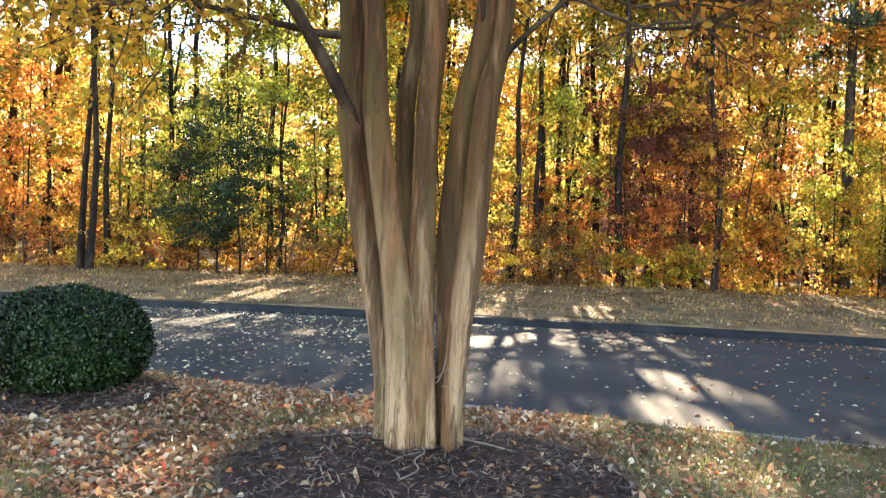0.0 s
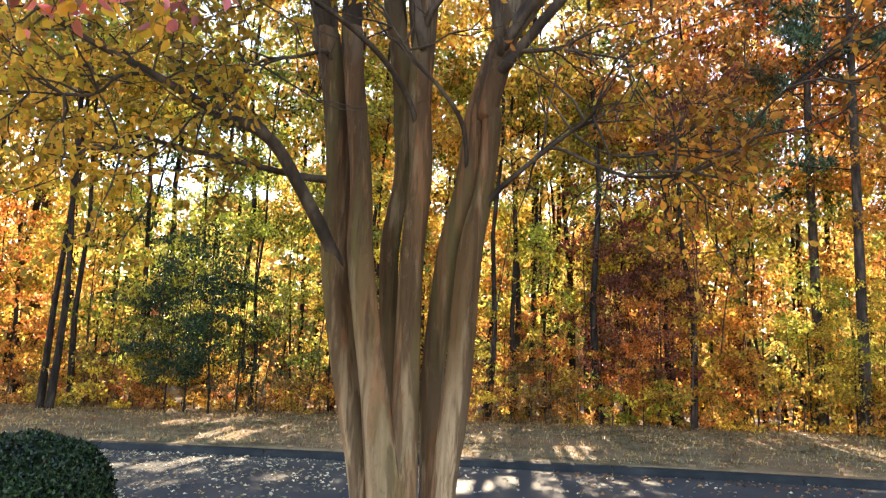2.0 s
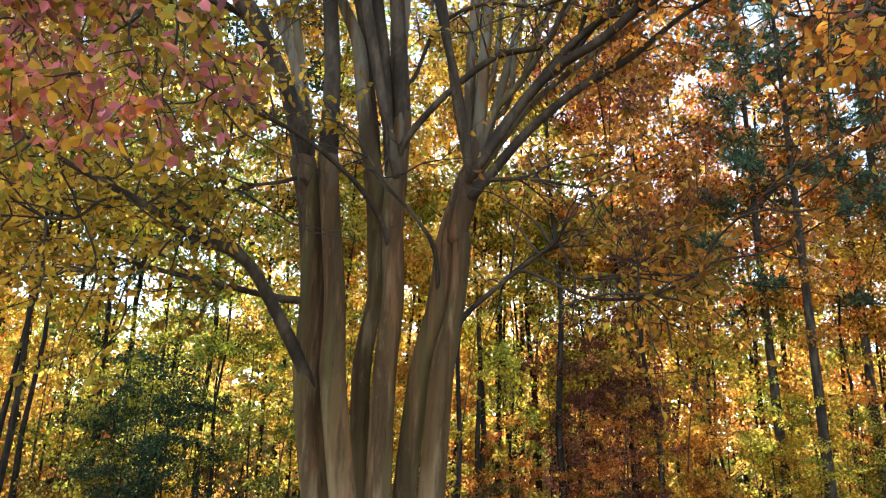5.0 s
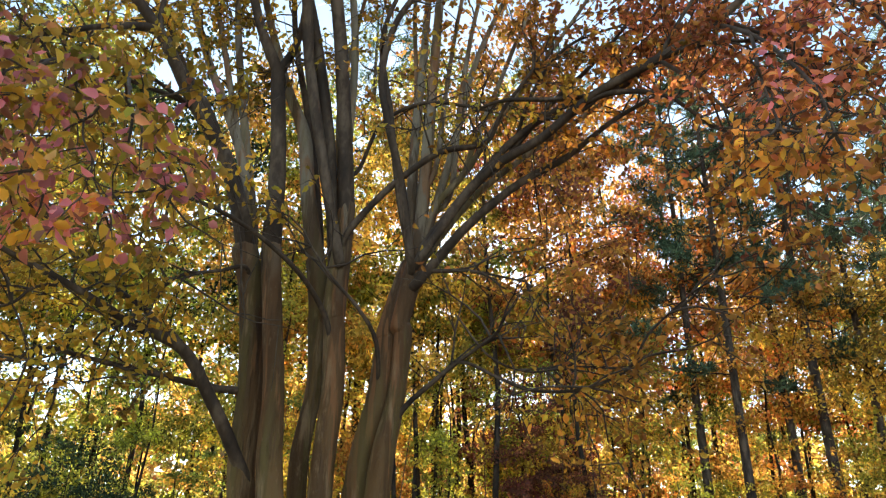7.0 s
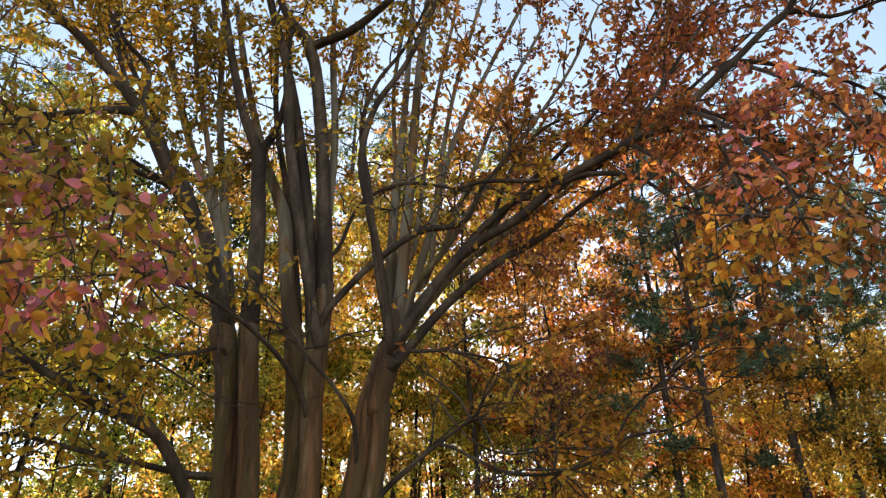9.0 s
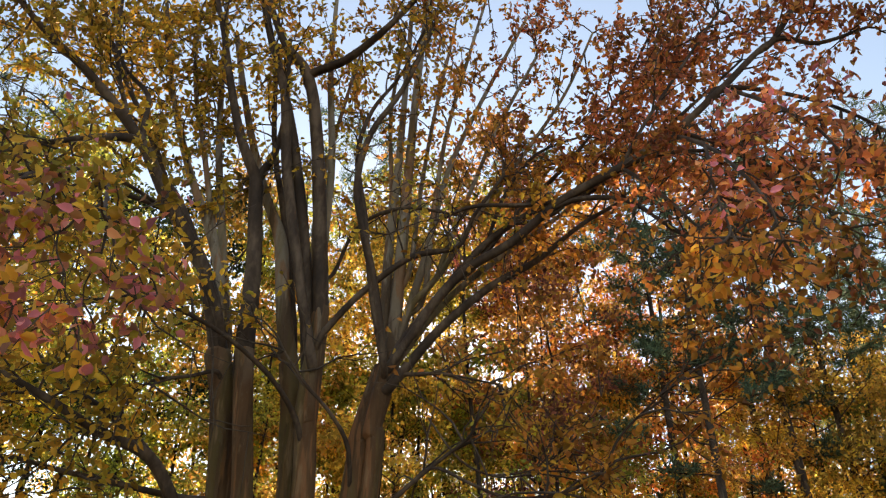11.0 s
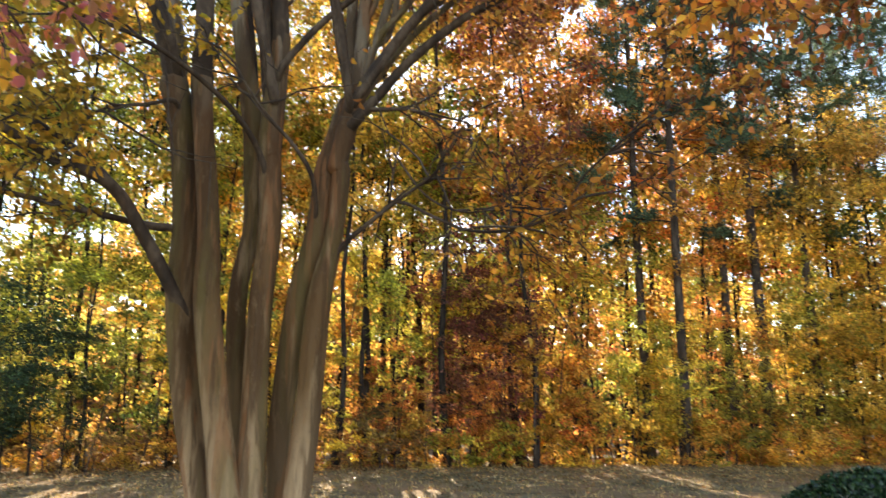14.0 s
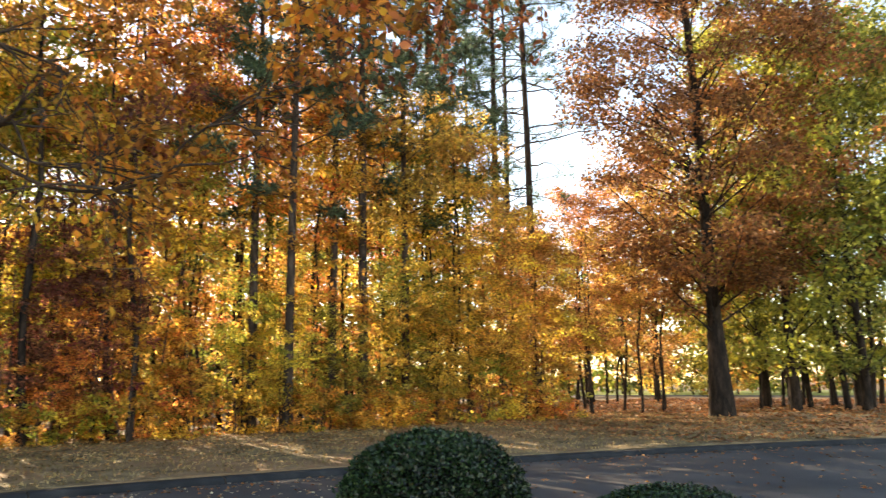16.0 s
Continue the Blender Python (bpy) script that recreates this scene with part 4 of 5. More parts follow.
def tree_proto(name, seed, label, category, group, mat, bark, height, base, radius, trunk_r, n_clumps, n_leaves, leaf, limbs=True):
    rng = np.random.default_rng(seed)
    (v, f), at, along = broadleaf(rng, height, base, radius, trunk_r, n_clumps, n_leaves, leaf, limbs)
    ob = thing(name, label, category, group)
    if n_leaves > 20000:
        cut = f.max(1) < SPLIT[-1]
        part("trunk", mesh_from("trunk", v[:SPLIT[-1]], f[cut], bark, True), ob)
        for a, c in zip(ENDS[:-1], ENDS[1:]):
            w = f[(f.min(1) >= a) & (f.max(1) < c)] - a
            part("limb", mesh_from("limb", v[a:c], w, bark, True), ob)
    else:
        part("trunk", mesh_from("trunk", v, f, bark, True), ob)
    part("crown", leaves("crown", at, along, leaf, leaf * 0.62, mat, rng), ob, kind="stuff")
    return ob


# openings in the crowns, by the sunlit spots that they leave on the ground: x, y, half lengths, share of leaves gone
SPOTS = ((2.15, 6.9, 0.42, 1.0, 1), (2.55, 8.5, 0.46, 0.7, 1), (3.0, 7.9, 0.3, 0.45, 0.8), (1.35, 6.75, 0.45, 0.28, 0.8), (0.55, 11.2, 0.34, 0.75, 1), (1.2, 12.1, 0.2, 0.4, 0.9), (-4.2, 11.8, 0.8, 0.6, 1), (-3.7, 13.2, 0.5, 0.6, 1),
         (-3.1, 12.4, 0.25, 0.4, 0.8), (3.2, 12.3, 0.55, 0.35, 0.8), (-1.15, 7.9, 0.2, 0.35, 0.8), (-5.6, 17.4, 0.5, 1.0, 1), (-4.3, 15.6, 0.65, 1.1, 1), (-4.7, 18.6, 0.6, 1.0, 0.8), (2.6, 14.8, 0.5, 0.9, 1), (5.2, 16.2, 0.3, 0.5, 0.7),
         (8.8, 16.0, 0.5, 1.8, 1), (9.3, 19.0, 0.6, 1.0, 0.9), (7.6, 17.5, 0.4, 0.7, 0.7), (11.5, 13.8, 0.8, 0.6, 0.9), (13.4, 12.6, 0.9, 0.5, 1), (15.2, 10.8, 1.1, 0.45, 1), (18.2, 15.3, 1.5, 0.8, 0.9), (22.4, 15.6, 1.2, 0.6, 1),
         (2.0, 5.25, 0.45, 0.5, 1), (6.9, 12.6, 0.6, 0.3, 0.8), (9.5, 9.4, 0.6, 0.3, 0.8), (12.2, 8.2, 0.8, 0.3, 0.9), (7.4, 10.6, 0.5, 0.25, 0.7), (30, 20.5, 2.5, 1.0, 0.9), (40, 27, 4, 1.6, 1), (48, 35, 6, 3, 1), (62, 46, 9, 5, 1))
# glades: undergrowth at the edge of the woods that the sun reaches under the crowns
GLADES = ((6.4, 20.6, 1.7, 1.5, 0.8), (9.4, 20.8, 0.8, 1.0, 0.75), (12.3, 20.6, 1.3, 1.1, 0.75), (16.2, 20.0, 1.0, 0.9, 0.6))
SUN = np.array(sun_way)
POINTS, CROWNS = {}, {}


def opened(ob, me):
    """The crown mesh without the leaves that stand in the way of the sunlit spots, or the mesh itself."""
    if me.name not in POINTS:
        co = np.empty(len(me.vertices) * 3, np.float32)
        me.vertices.foreach_get("co", co)
        POINTS[me.name] = co.reshape(-1, 4, 3)
    leaf = POINTS[me.name]
    m = np.array(ob.matrix_basis)
    p = leaf.mean(1) @ m[:3, :3].T + m[:3, 3]
    g = p[:, :2] - SUN[None, :2] * ((p[:, 2] - 0.05) / SUN[2])[:, None]
    ragged = 0.3 * np.sin(5.1 * g[:, 0] + 2.3 * g[:, 1]) + 0.3 * np.sin(3.7 * g[:, 1] - 4.3 * g[:, 0] + 1.0)
    luck = np.random.default_rng(len(leaf)).uniform(size=len(leaf))
    gone = np.zeros(len(leaf), bool)
    for x, y, a, b, share in SPOTS:
        gone |= (((g[:, 0] - x) / a) ** 2 + ((g[:, 1] - y) / b) ** 2 < 1 + ragged) & (luck < share) & (p[:, 1] > y)
    for x, y, a, b, share in GLADES:
        gone |= (((g[:, 0] - x) / a) ** 2 + ((g[:, 1] - y) / b) ** 2 < 1 + ragged) & (luck < share) & (p[:, 2] > 2.6)
    # thin places high in the crowns let shafts of sun down to the undergrowth
    shaft = np.sin(2.9 * g[:, 0] + 0.8 * np.sin(1.3 * g[:, 1])) + np.sin(1.1 * g[:, 1] + 1.7 * np.sin(0.7 * g[:, 0])) + 0.6 * np.sin(5.3 * g[:, 0] - 1.9 * g[:, 1])
    gone |= (shaft > 0.55) & (p[:, 2] > 3.6) & (g[:, 1] > far_kerb(g[:, 0]) + 0.2) & (luck < 0.9)
    rear = np.sin(1.9 * g[:, 0] + 1.1 * np.sin(0.9 * g[:, 1])) + np.sin(1.3 * g[:, 1] + 1.3 * np.sin(1.1 * g[:, 0]) + 2.0)
    gone |= (rear > 0.5) & (p[:, 1] > 24.2) & (p[:, 1] < 60) & (luck < 0.9) & ~((g[:, 0] > -7) & (g[:, 0] < 8) & (g[:, 1] > 5.5) & (g[:, 1] < 13.5))
    if not gone.any():
        return me
    v = leaf[~gone].reshape(-1, 3)
    b = np.arange(len(v) // 4)[:, None] * 4
    return mesh_from("crown", v, np.concatenate([b + np.array([[0, 1, 2]]), b + np.array([[0, 2, 3]])]), me.materials[0])


def placed(proto, first, x, y, turn, sc, mat, label, tilt=(0, 0)):
    """The prototype itself, or a copy of it, at a place on the ground with leaves of its own colour."""
    m = pose(x, y, float(ground_z(x, y)) - 0.03, *tilt, turn) @ Matrix.Diagonal((sc, sc, sc, 1))
    if first:
        proto.matrix_basis = m
        ob = proto
    else:
        ob = copy_thing(proto, m @ Matrix.Diagonal((1 / proto.scale.x, 1 / proto.scale.y, 1 / proto.scale.z, 1)))
    for c in ob.children:
        if c.name.startswith("crown"):
            c.data = opened(ob, CROWNS.setdefault(proto.name, c.data))
            c.material_slots[0].link = "OBJECT"
            c.material_slots[0].material = mat
    return tagged(ob, label)


LOOK = {"gold": (L_GOLD, "golden"), "lime": (L_YELLOWGREEN, "yellow-green"), "orange": (L_ORANGE, "orange"), "red": (L_RED, "red-brown"),
        "wine": (L_WINE, "wine-dark"), "green": (L_GREEN, "green"), "holly": (L_HOLLY, "dark evergreen"), "brown": (L_BROWN, "dry brown"), "bronze": (L_BRONZE, "bronze-gold")}
wr = np.random.default_rng(23)
tall = [tree_proto("tall_tree", 40 + k, "", "tree", "tall woodland trees", L_GOLD, M_BARK, 18, 7.6, 2.8, 0.092, 46, 3700, 0.18) for k in range(3)]
small = [tree_proto("small_tree", 50 + k, "", "tree", "young woodland trees", L_GOLD, M_BARK, 7.0, 1.2, 2.1, 0.045, 44, 3300, 0.13) for k in range(3)]
mid = [tree_proto("woodland_tree", 55 + k, "", "tree", "mid-height woodland trees", L_GOLD, M_BARK, 12.0, 3.2, 2.9, 0.08, 50, 4300, 0.152) for k in range(3)]
shrub = [tree_proto("shrub", 60 + k, "", "shrub", "woodland edge shrubs", L_BROWN, M_TWIG, 1.7, 0.1, 1.0, 0.02, 16, 560, 0.11, False) for k in range(3)]
far = [tree_proto("far_tree", 70 + k, "", "tree", "far trees", L_GOLD, M_BARK, 15, 1.0, 4.6, 0.2, 110, 1350, 0.8, False) for k in range(2)]
used = set()


def stand(kind, protos, x, y, sc, colour, word):
    k = int(wr.integers(len(protos)))
    turn, tilt = float(wr.uniform(0, 360)), wr.normal(size=2) * {"tall": 0.8, "sapling": 6.0, "small": 2.0}.get(kind, 0.8)
    sc *= {"far": 0.52 if y < 48 else 0.75, "small": 0.87, "shrub": 0.85}.get(kind, 1)
    mat, tone = LOOK[colour]
    first = (kind, k) not in used
    used.add((kind, k))
    return placed(protos[k], first, x, y, turn, sc, mat, f"{word} with {tone} autumn leaves" if colour != "holly" else f"{word} with {tone} leaves", tilt)


# what grows along the woods: from a bearing on, the colours of the leaves
ZONES = ((-90, ("orange", "gold", "orange", "lime", "gold")), (-28.5, ("lime", "gold", "lime", "orange")), (-22, ("lime", "green", "green", "gold", "holly")), (-13, ("lime", "gold", "green", "gold")),
         (-4, ("gold", "lime", "orange", "gold")), (4, ("gold", "lime", "lime", "bronze", "green")), (11.5, ("wine", "orange", "gold", "red", "wine", "gold")), (19, ("lime", "gold", "lime", "orange", "bronze")),
         (27, ("orange", "gold", "lime", "red", "orange", "gold")), (35, ("bronze", "gold", "lime", "green", "lime")), (45.5, ("orange", "orange", "gold", "red")))


def tone_at(x, y, k):
    a = math.degrees(math.atan2(x, y))
    tones = [z[1] for z in ZONES if z[0] <= a][-1]
    return tones[k % len(tones)]


# tall trunks along the edge of the woods, where they stand
for az, d, sc, colour in ((-27.7, 22.4, 0.95, "gold"), (-26.9, 22.0, 1.05, "lime"), (-25.9, 22.8, 0.9, "gold"), (-14.0, 21.4, 0.6, "lime"), (3.4, 21.0, 0.9, "gold"), (5.3, 21.6, 0.9, "gold"), (6.4, 22.6, 0.85, "lime"),
                          (11.7, 21.4, 1.15, "bronze"), (16.8, 22.0, 0.95, "wine"), (18.0, 21.6, 0.95, "orange"), (21.6, 23.4, 0.7, "red"), (25.0, 25.2, 0.95, "gold"), (30.4, 25.4, 0.8, "orange"),
                          (-35, 25.4, 1.0, "orange"), (-40, 28, 1.1, "gold"), (-47.5, 31, 1.1, "orange"), (-1.4, 24.4, 0.95, "lime"), (-10.5, 23.6, 0.95, "gold"), (-17.5, 24.6, 1.0, "lime"), (-21.5, 24.0, 1.0, "gold"), (14.4, 26, 1.1, "orange"), (8.8, 27.5, 1.2, "gold"), (-5.5, 23.2, 0.95, "lime"), (18.6, 25.4, 1.0, "orange"), (31.8, 26.4, 0.8, "bronze"), (39.5, 27.5, 0.72, "bronze"), (41.2, 27.0, 0.68, "gold"), (42.6, 29.0, 0.6, "bronze"), (24.0, 25.5, 0.95, "orange")):
    stand("tall", tall, 0.1 + d * math.sin(radians(az)), d * math.cos(radians(az)), sc, colour, "tall slender woodland tree")
for k in range(48):
    x, y = -30 + 47 * (k + float(wr.uniform(0, 1))) / 48, float(wr.uniform(22.0, 26.5))
    if 20 < math.degrees(math.atan2(x, y)) < 36 and k % 3 or k % 6 == 1:
        continue
    stand("tall", tall, x, y, float(wr.uniform(0.9, 1.2)), tone_at(x, y, k), "tall slender woodland tree")

for x, y, sc, colour in ((7.2, 23.6, 0.8, "wine"), (4.6, 22.0, 0.6, "wine"), (6.1, 21.9, 0.65, "wine"), (5.3, 23.8, 0.85, "wine"), (5.9, 23.0, 0.6, "wine"), (17.0, 22.5, 0.95, "lime"), (21.6, 24.4, 0.75, "gold"), (15.4, 23.3, 1.0, "orange"), (19.6, 22.0, 0.75, "green"), (13.0, 22.8, 1.0, "orange"), (11.4, 23.6, 1.1, "gold"), (18.4, 24.2, 1.0, "gold"), (9.4, 24.2, 1.1, "orange"), (2.6, 23.2, 0.85, "lime"), (3.6, 24.6, 0.95, "gold"), (1.6, 24.8, 0.95, "lime"), (3.2, 22.2, 0.65, "lime"), (5.4, 22.4, 0.85, "lime"), (6.9, 23.4, 0.9, "gold"), (4.9, 24.6, 1.0, "gold"), (0.1, 23.0, 0.9, "gold"), (-0.9, 24.4, 0.95, "lime"), (8.2, 22.6, 0.8, "gold"), (-2.4, 24.2, 1.15, "gold"), (-4.2, 25, 1.2, "lime"), (0.2, 25, 1.2, "gold")):
    stand("mid", mid, x, y, sc, colour, "slender woodland tree")
for az, d, sc, colour in ((30.6, 24.6, 0.8, "orange"), (33.0, 25.6, 0.85, "gold"), (36.2, 26.0, 1.0, "bronze"), (39.0, 27.4, 1.05, "gold"), (41.4, 27.0, 0.9, "bronze"), (43.4, 28.4, 0.8, "gold"), (22.6, 23.6, 0.8, "lime")):
    stand("mid", mid, 0.1 + d * math.sin(radians(az)), d * math.cos(radians(az)), sc, colour, "slender woodland tree")
# lower trees farther in, and a few beyond the end of the woods
for k in range(34):
    x, y = -34 + 52 * (k + float(wr.uniform(0, 1))) / 34, float(wr.uniform(36, 46))
    stand("far", far, x, y, float(wr.uniform(0.36, 0.5)), ["gold", "lime", "orange", "gold"][k % 4], "low spreading tree")
for x, y, sc, colour in ((22.5, 21.0, 0.62, "bronze"), (24.2, 23.6, 0.7, "bronze"), (26.5, 25.5, 0.8, "gold"), (29.0, 27.0, 0.8, "brown"), (31.5, 29.0, 0.85, "gold"), (34.5, 31.0, 0.75, "lime"), (36.0, 26.5, 0.8, "gold"), (40.0, 27.0, 0.9, "orange"), (34.0, 29.0, 0.85, "gold"), (36.5, 29.5, 0.9, "orange"), (33.0, 31.5, 0.8, "lime"), (25.3, 24.6, 0.7, "red"), (27.8, 26.2, 0.8, "brown"), (33.2, 30.2, 0.85, "orange"), (29.2, 29.0, 0.8, "green"), (33.2, 28.2, 0.85, "red"), (37.5, 28.6, 0.95, "orange"), (38.8, 31.0, 1.0, "gold"), (41.0, 30.5, 1.0, "gold"), (26.0, 20.8, 0.8, "red"), (27.2, 22.4, 0.9, "red"), (24.6, 21.8, 0.7, "bronze"), (24.4, 19.4, 0.66, "bronze"), (21.4, 20.6, 0.72, "bronze"), (22.6, 21.4, 0.7, "bronze"), (26.6, 18.4, 0.75, "red"), (36.0, 13.0, 1.5, "lime"), (38.5, 16.2, 1.6, "red"), (34.6, 15.6, 1.45, "lime"), (33.2, 13.4, 1.55, "red"), (32.4, 16.4, 0.8, "lime"), (41.5, 14.6, 1.6, "bronze"), (29.5, 24, 0.95, "red"), (34.5, 20, 1.1, "gold"), (40, 19, 1.2, "green"), (37.2, 15.6, 1.1, "lime"), (29, 19, 0.85, "red"), (31.4, 20.5, 1.0, "gold"), (28.4, 20.6, 0.8, "red"), (33, 18.5, 0.9, "lime"), (35.8, 17.0, 1.0, "lime"), (36.5, 20.5, 1.0, "green"), (38.5, 17.5, 1.0, "lime")):
    stand("mid", mid, x, y, sc, colour, "slender woodland tree")

sapling = [tree_proto("sapling", 66 + k, "", "tree", "woodland saplings", L_GOLD, M_TWIG, 5.5, 0.8, 1.0, 0.024, 14, 420, 0.11, False) for k in range(2)]
for k in range(84):
    x = -24 + 43 * (k + float(wr.uniform(0, 1))) / 84
    y = float(wr.uniform(19.9, 22.6))
    stand("sapling", sapling, x, y, float(wr.uniform(0.5, 1.3)), tone_at(x, y, k * 3 + 1), "thin woodland sapling")

# young trees that fill the edge
for x, y, sc, colour in ((-12.3, 20.9, 1.0, "orange"), (-11.2, 22.4, 1.2, "gold"), (-8.3, 22.0, 1.0, "lime"), (-6.6, 20.1, 0.82, "holly"), (-5.9, 19.9, 0.76, "holly"), (-5.3, 20.3, 0.62, "holly"), (-7.2, 20.3, 0.6, "holly"), (-7.6, 20.8, 0.55, "green"), (-4.9, 20.8, 0.5, "green"),
                         (-6.9, 22.9, 1.15, "lime"), (-4.2, 21.6, 1.0, "lime"), (-3.0, 21.2, 0.8, "green"), (-2.0, 22.0, 1.1, "gold"), (-0.6, 21.4, 0.95, "lime"), (0.6, 22.2, 1.0, "gold"),
                         (2.3, 22.6, 0.85, "orange"), (3.0, 21.6, 0.55, "orange"), (5.2, 20.9, 0.6, "orange"), (5.5, 21.6, 0.9, "wine"), (6.0, 20.8, 0.75, "wine"), (4.9, 22.6, 0.8, "wine"), (7.4, 21.6, 0.8, "orange"), (5.4, 20.1, 0.4, "orange"),
                         (8.4, 21.0, 0.6, "orange"), (9.2, 21.6, 0.8, "gold"), (10.0, 20.6, 0.75, "lime"), (11.8, 21.6, 0.8, "gold"), (12.6, 20.9, 0.7, "lime"), (13.8, 21.3, 0.8, "orange"),
                         (14.8, 20.4, 0.85, "lime"), (16.0, 20.8, 0.95, "lime"), (16.8, 19.9, 0.8, "gold"), (18.0, 19.6, 0.9, "gold"), (19.2, 19.2, 0.85, "orange"), (20.2, 19.8, 1.1, "bronze"), (21.4, 19.6, 1.15, "gold"), (22.4, 20.4, 1.15, "bronze"), (17.4, 19.0, 0.5, "gold"), (13.2, 20.0, 0.6, "lime"),
                         (19.6, 21.8, 0.9, "green"), (18.0, 22.4, 0.95, "lime"), (10.9, 20.0, 0.7, "gold"), (11.7, 20.2, 0.6, "lime"), (-14.0, 21.6, 1.1, "orange"), (-16.0, 20.9, 1.0, "gold"), (-18.5, 20.5, 1.1, "orange"), (-21.0, 21.0, 1.2, "gold")):
    stand("small", small, x, y, sc, colour, "young woodland tree")
for k in range(24):
    x, y = -28 + 47 * (k + float(wr.uniform(0, 1))) / 24, float(wr.uniform(21.5, 24.5))
    stand("mid", mid, x, y, float(wr.uniform(0.65, 1.1)) * (0.9 if x > 14 else 1), tone_at(x, y, k), "slender woodland tree")
for k in range(14):
    x, y = float(wr.uniform(-27, 20)), float(wr.uniform(22, 25))
    stand("small", small, x, y, float(wr.uniform(0.8, 1.3)), tone_at(x, y, k), "young woodland tree")
for k in range(210):
    x = -24 + 46 * (k + float(wr.uniform(0, 1))) / 210
    y = float(np.interp(x, [-24, -5, 5, 15, 22], [20.2, 20.6, 20.4, 19.4, 17.9]) + abs(wr.normal()) * 0.8)
    stand("shrub", shrub, x, y, float(wr.uniform(0.5, 1.3)) * (1.25 if x > 6 else 1), (["brown", "gold", "bronze", "red", "brown", "orange"] if x < 4 else ["gold", "orange", "orange", "gold", "lime", "orange", "bronze"])[k % (6 if x < 4 else 7)], "low woodland-edge shrub")
for k in range(66):
    a, d = radians(-58 + 145 * (k + float(wr.uniform(0, 1))) / 66), [float(wr.uniform(66, 80)), float(wr.uniform(84, 100)), float(wr.uniform(50, 56))][k % 3]
    if k % 3 == 2 and a > radians(40):
        d += 30
    stand("far", far, d * math.sin(a), d * math.cos(a), (float(wr.uniform(1.5, 1.9)) if d > 60 else float(wr.uniform(0.6, 0.75))) * (0.7 if a > radians(38) else 1), ["gold", "lime", "bronze", "green", "gold", "red"][k % 6], "distant tree")


for k in range(20):
    x, y = -17 + 40 * (k + float(wr.uniform(0, 1))) / 20, float(wr.uniform(28, 32))
    stand("far", far, x, y, float(wr.uniform(0.44, 0.56)), ["lime", "bronze", "green", "red", "gold", "brown"][k % 6], "crowded woodland tree")
# the depth of the woods, where trunks and leaves close up behind one another
for k in range(36):
    a, d = radians(-34 + 72 * (k + float(wr.uniform(0, 1))) / 36), float(wr.uniform(33, 47))
    stand("far", far, d * math.sin(a), d * math.cos(a), float(wr.uniform(0.62, 0.82)), ["lime", "brown", "green", "bronze", "red", "green"][k % 6], "crowded woodland tree")
for k in range(12):
    a, d = radians(-9 + 27 * (k + float(wr.uniform(0, 1))) / 12), float(wr.uniform(48, 58))
    stand("far", far, d * math.sin(a), d * math.cos(a), float(wr.uniform(0.98, 1.1)), ["lime", "brown", "bronze", "gold", "red", "lime"][k % 6], "tall crowded woodland tree")
for az, d, sc, colour in ((44.5, 58, 0.72, "gold"), (46.5, 62, 0.7, "orange"), (48.5, 60, 0.7, "gold"), (50.5, 64, 0.7, "lime"), (47, 84, 0.8, "lime"), (49, 88, 0.8, "gold"), (51, 84, 0.8, "lime"), (52.5, 90, 0.85, "green"), (54, 86, 0.8, "lime"), (55.5, 90, 0.9, "gold"), (57, 84, 0.8, "lime"), (58.5, 76, 0.8, "green"), (60, 82, 0.9, "lime"), (61.5, 74, 0.8, "gold"), (63, 80, 0.9, "lime"), (64.5, 72, 0.8, "green"), (66.5, 78, 0.9, "lime"), (69, 74, 0.85, "gold"), (56, 66, 0.6, "gold"), (59.5, 64, 0.6, "lime")):
    stand("far", far, d * math.sin(radians(az)), d * math.cos(radians(az)), sc, colour, "distant tree")
for k in range(18):
    a, d = radians(-50 + 130 * (k + float(wr.uniform(0, 1))) / 18), float(wr.uniform(105, 130))
    stand("far", far, d * math.sin(a), d * math.cos(a), float(wr.uniform(2.0, 2.5)) * (0.5 if a > radians(38) else 1), ["gold", "brown", "bronze", "lime"][k % 4], "distant tree")


for x, y, sc in ((47, 13.5, 0.55), (51, 17.0, 0.6), (56, 21.5, 0.6), (50, 12.5, 0.7), (60, 20.0, 0.8), (64, 35.0, 0.7), (58, 42.0, 0.6)):
    stand("small", small, x, y, sc, "holly", "broad evergreen shrub")


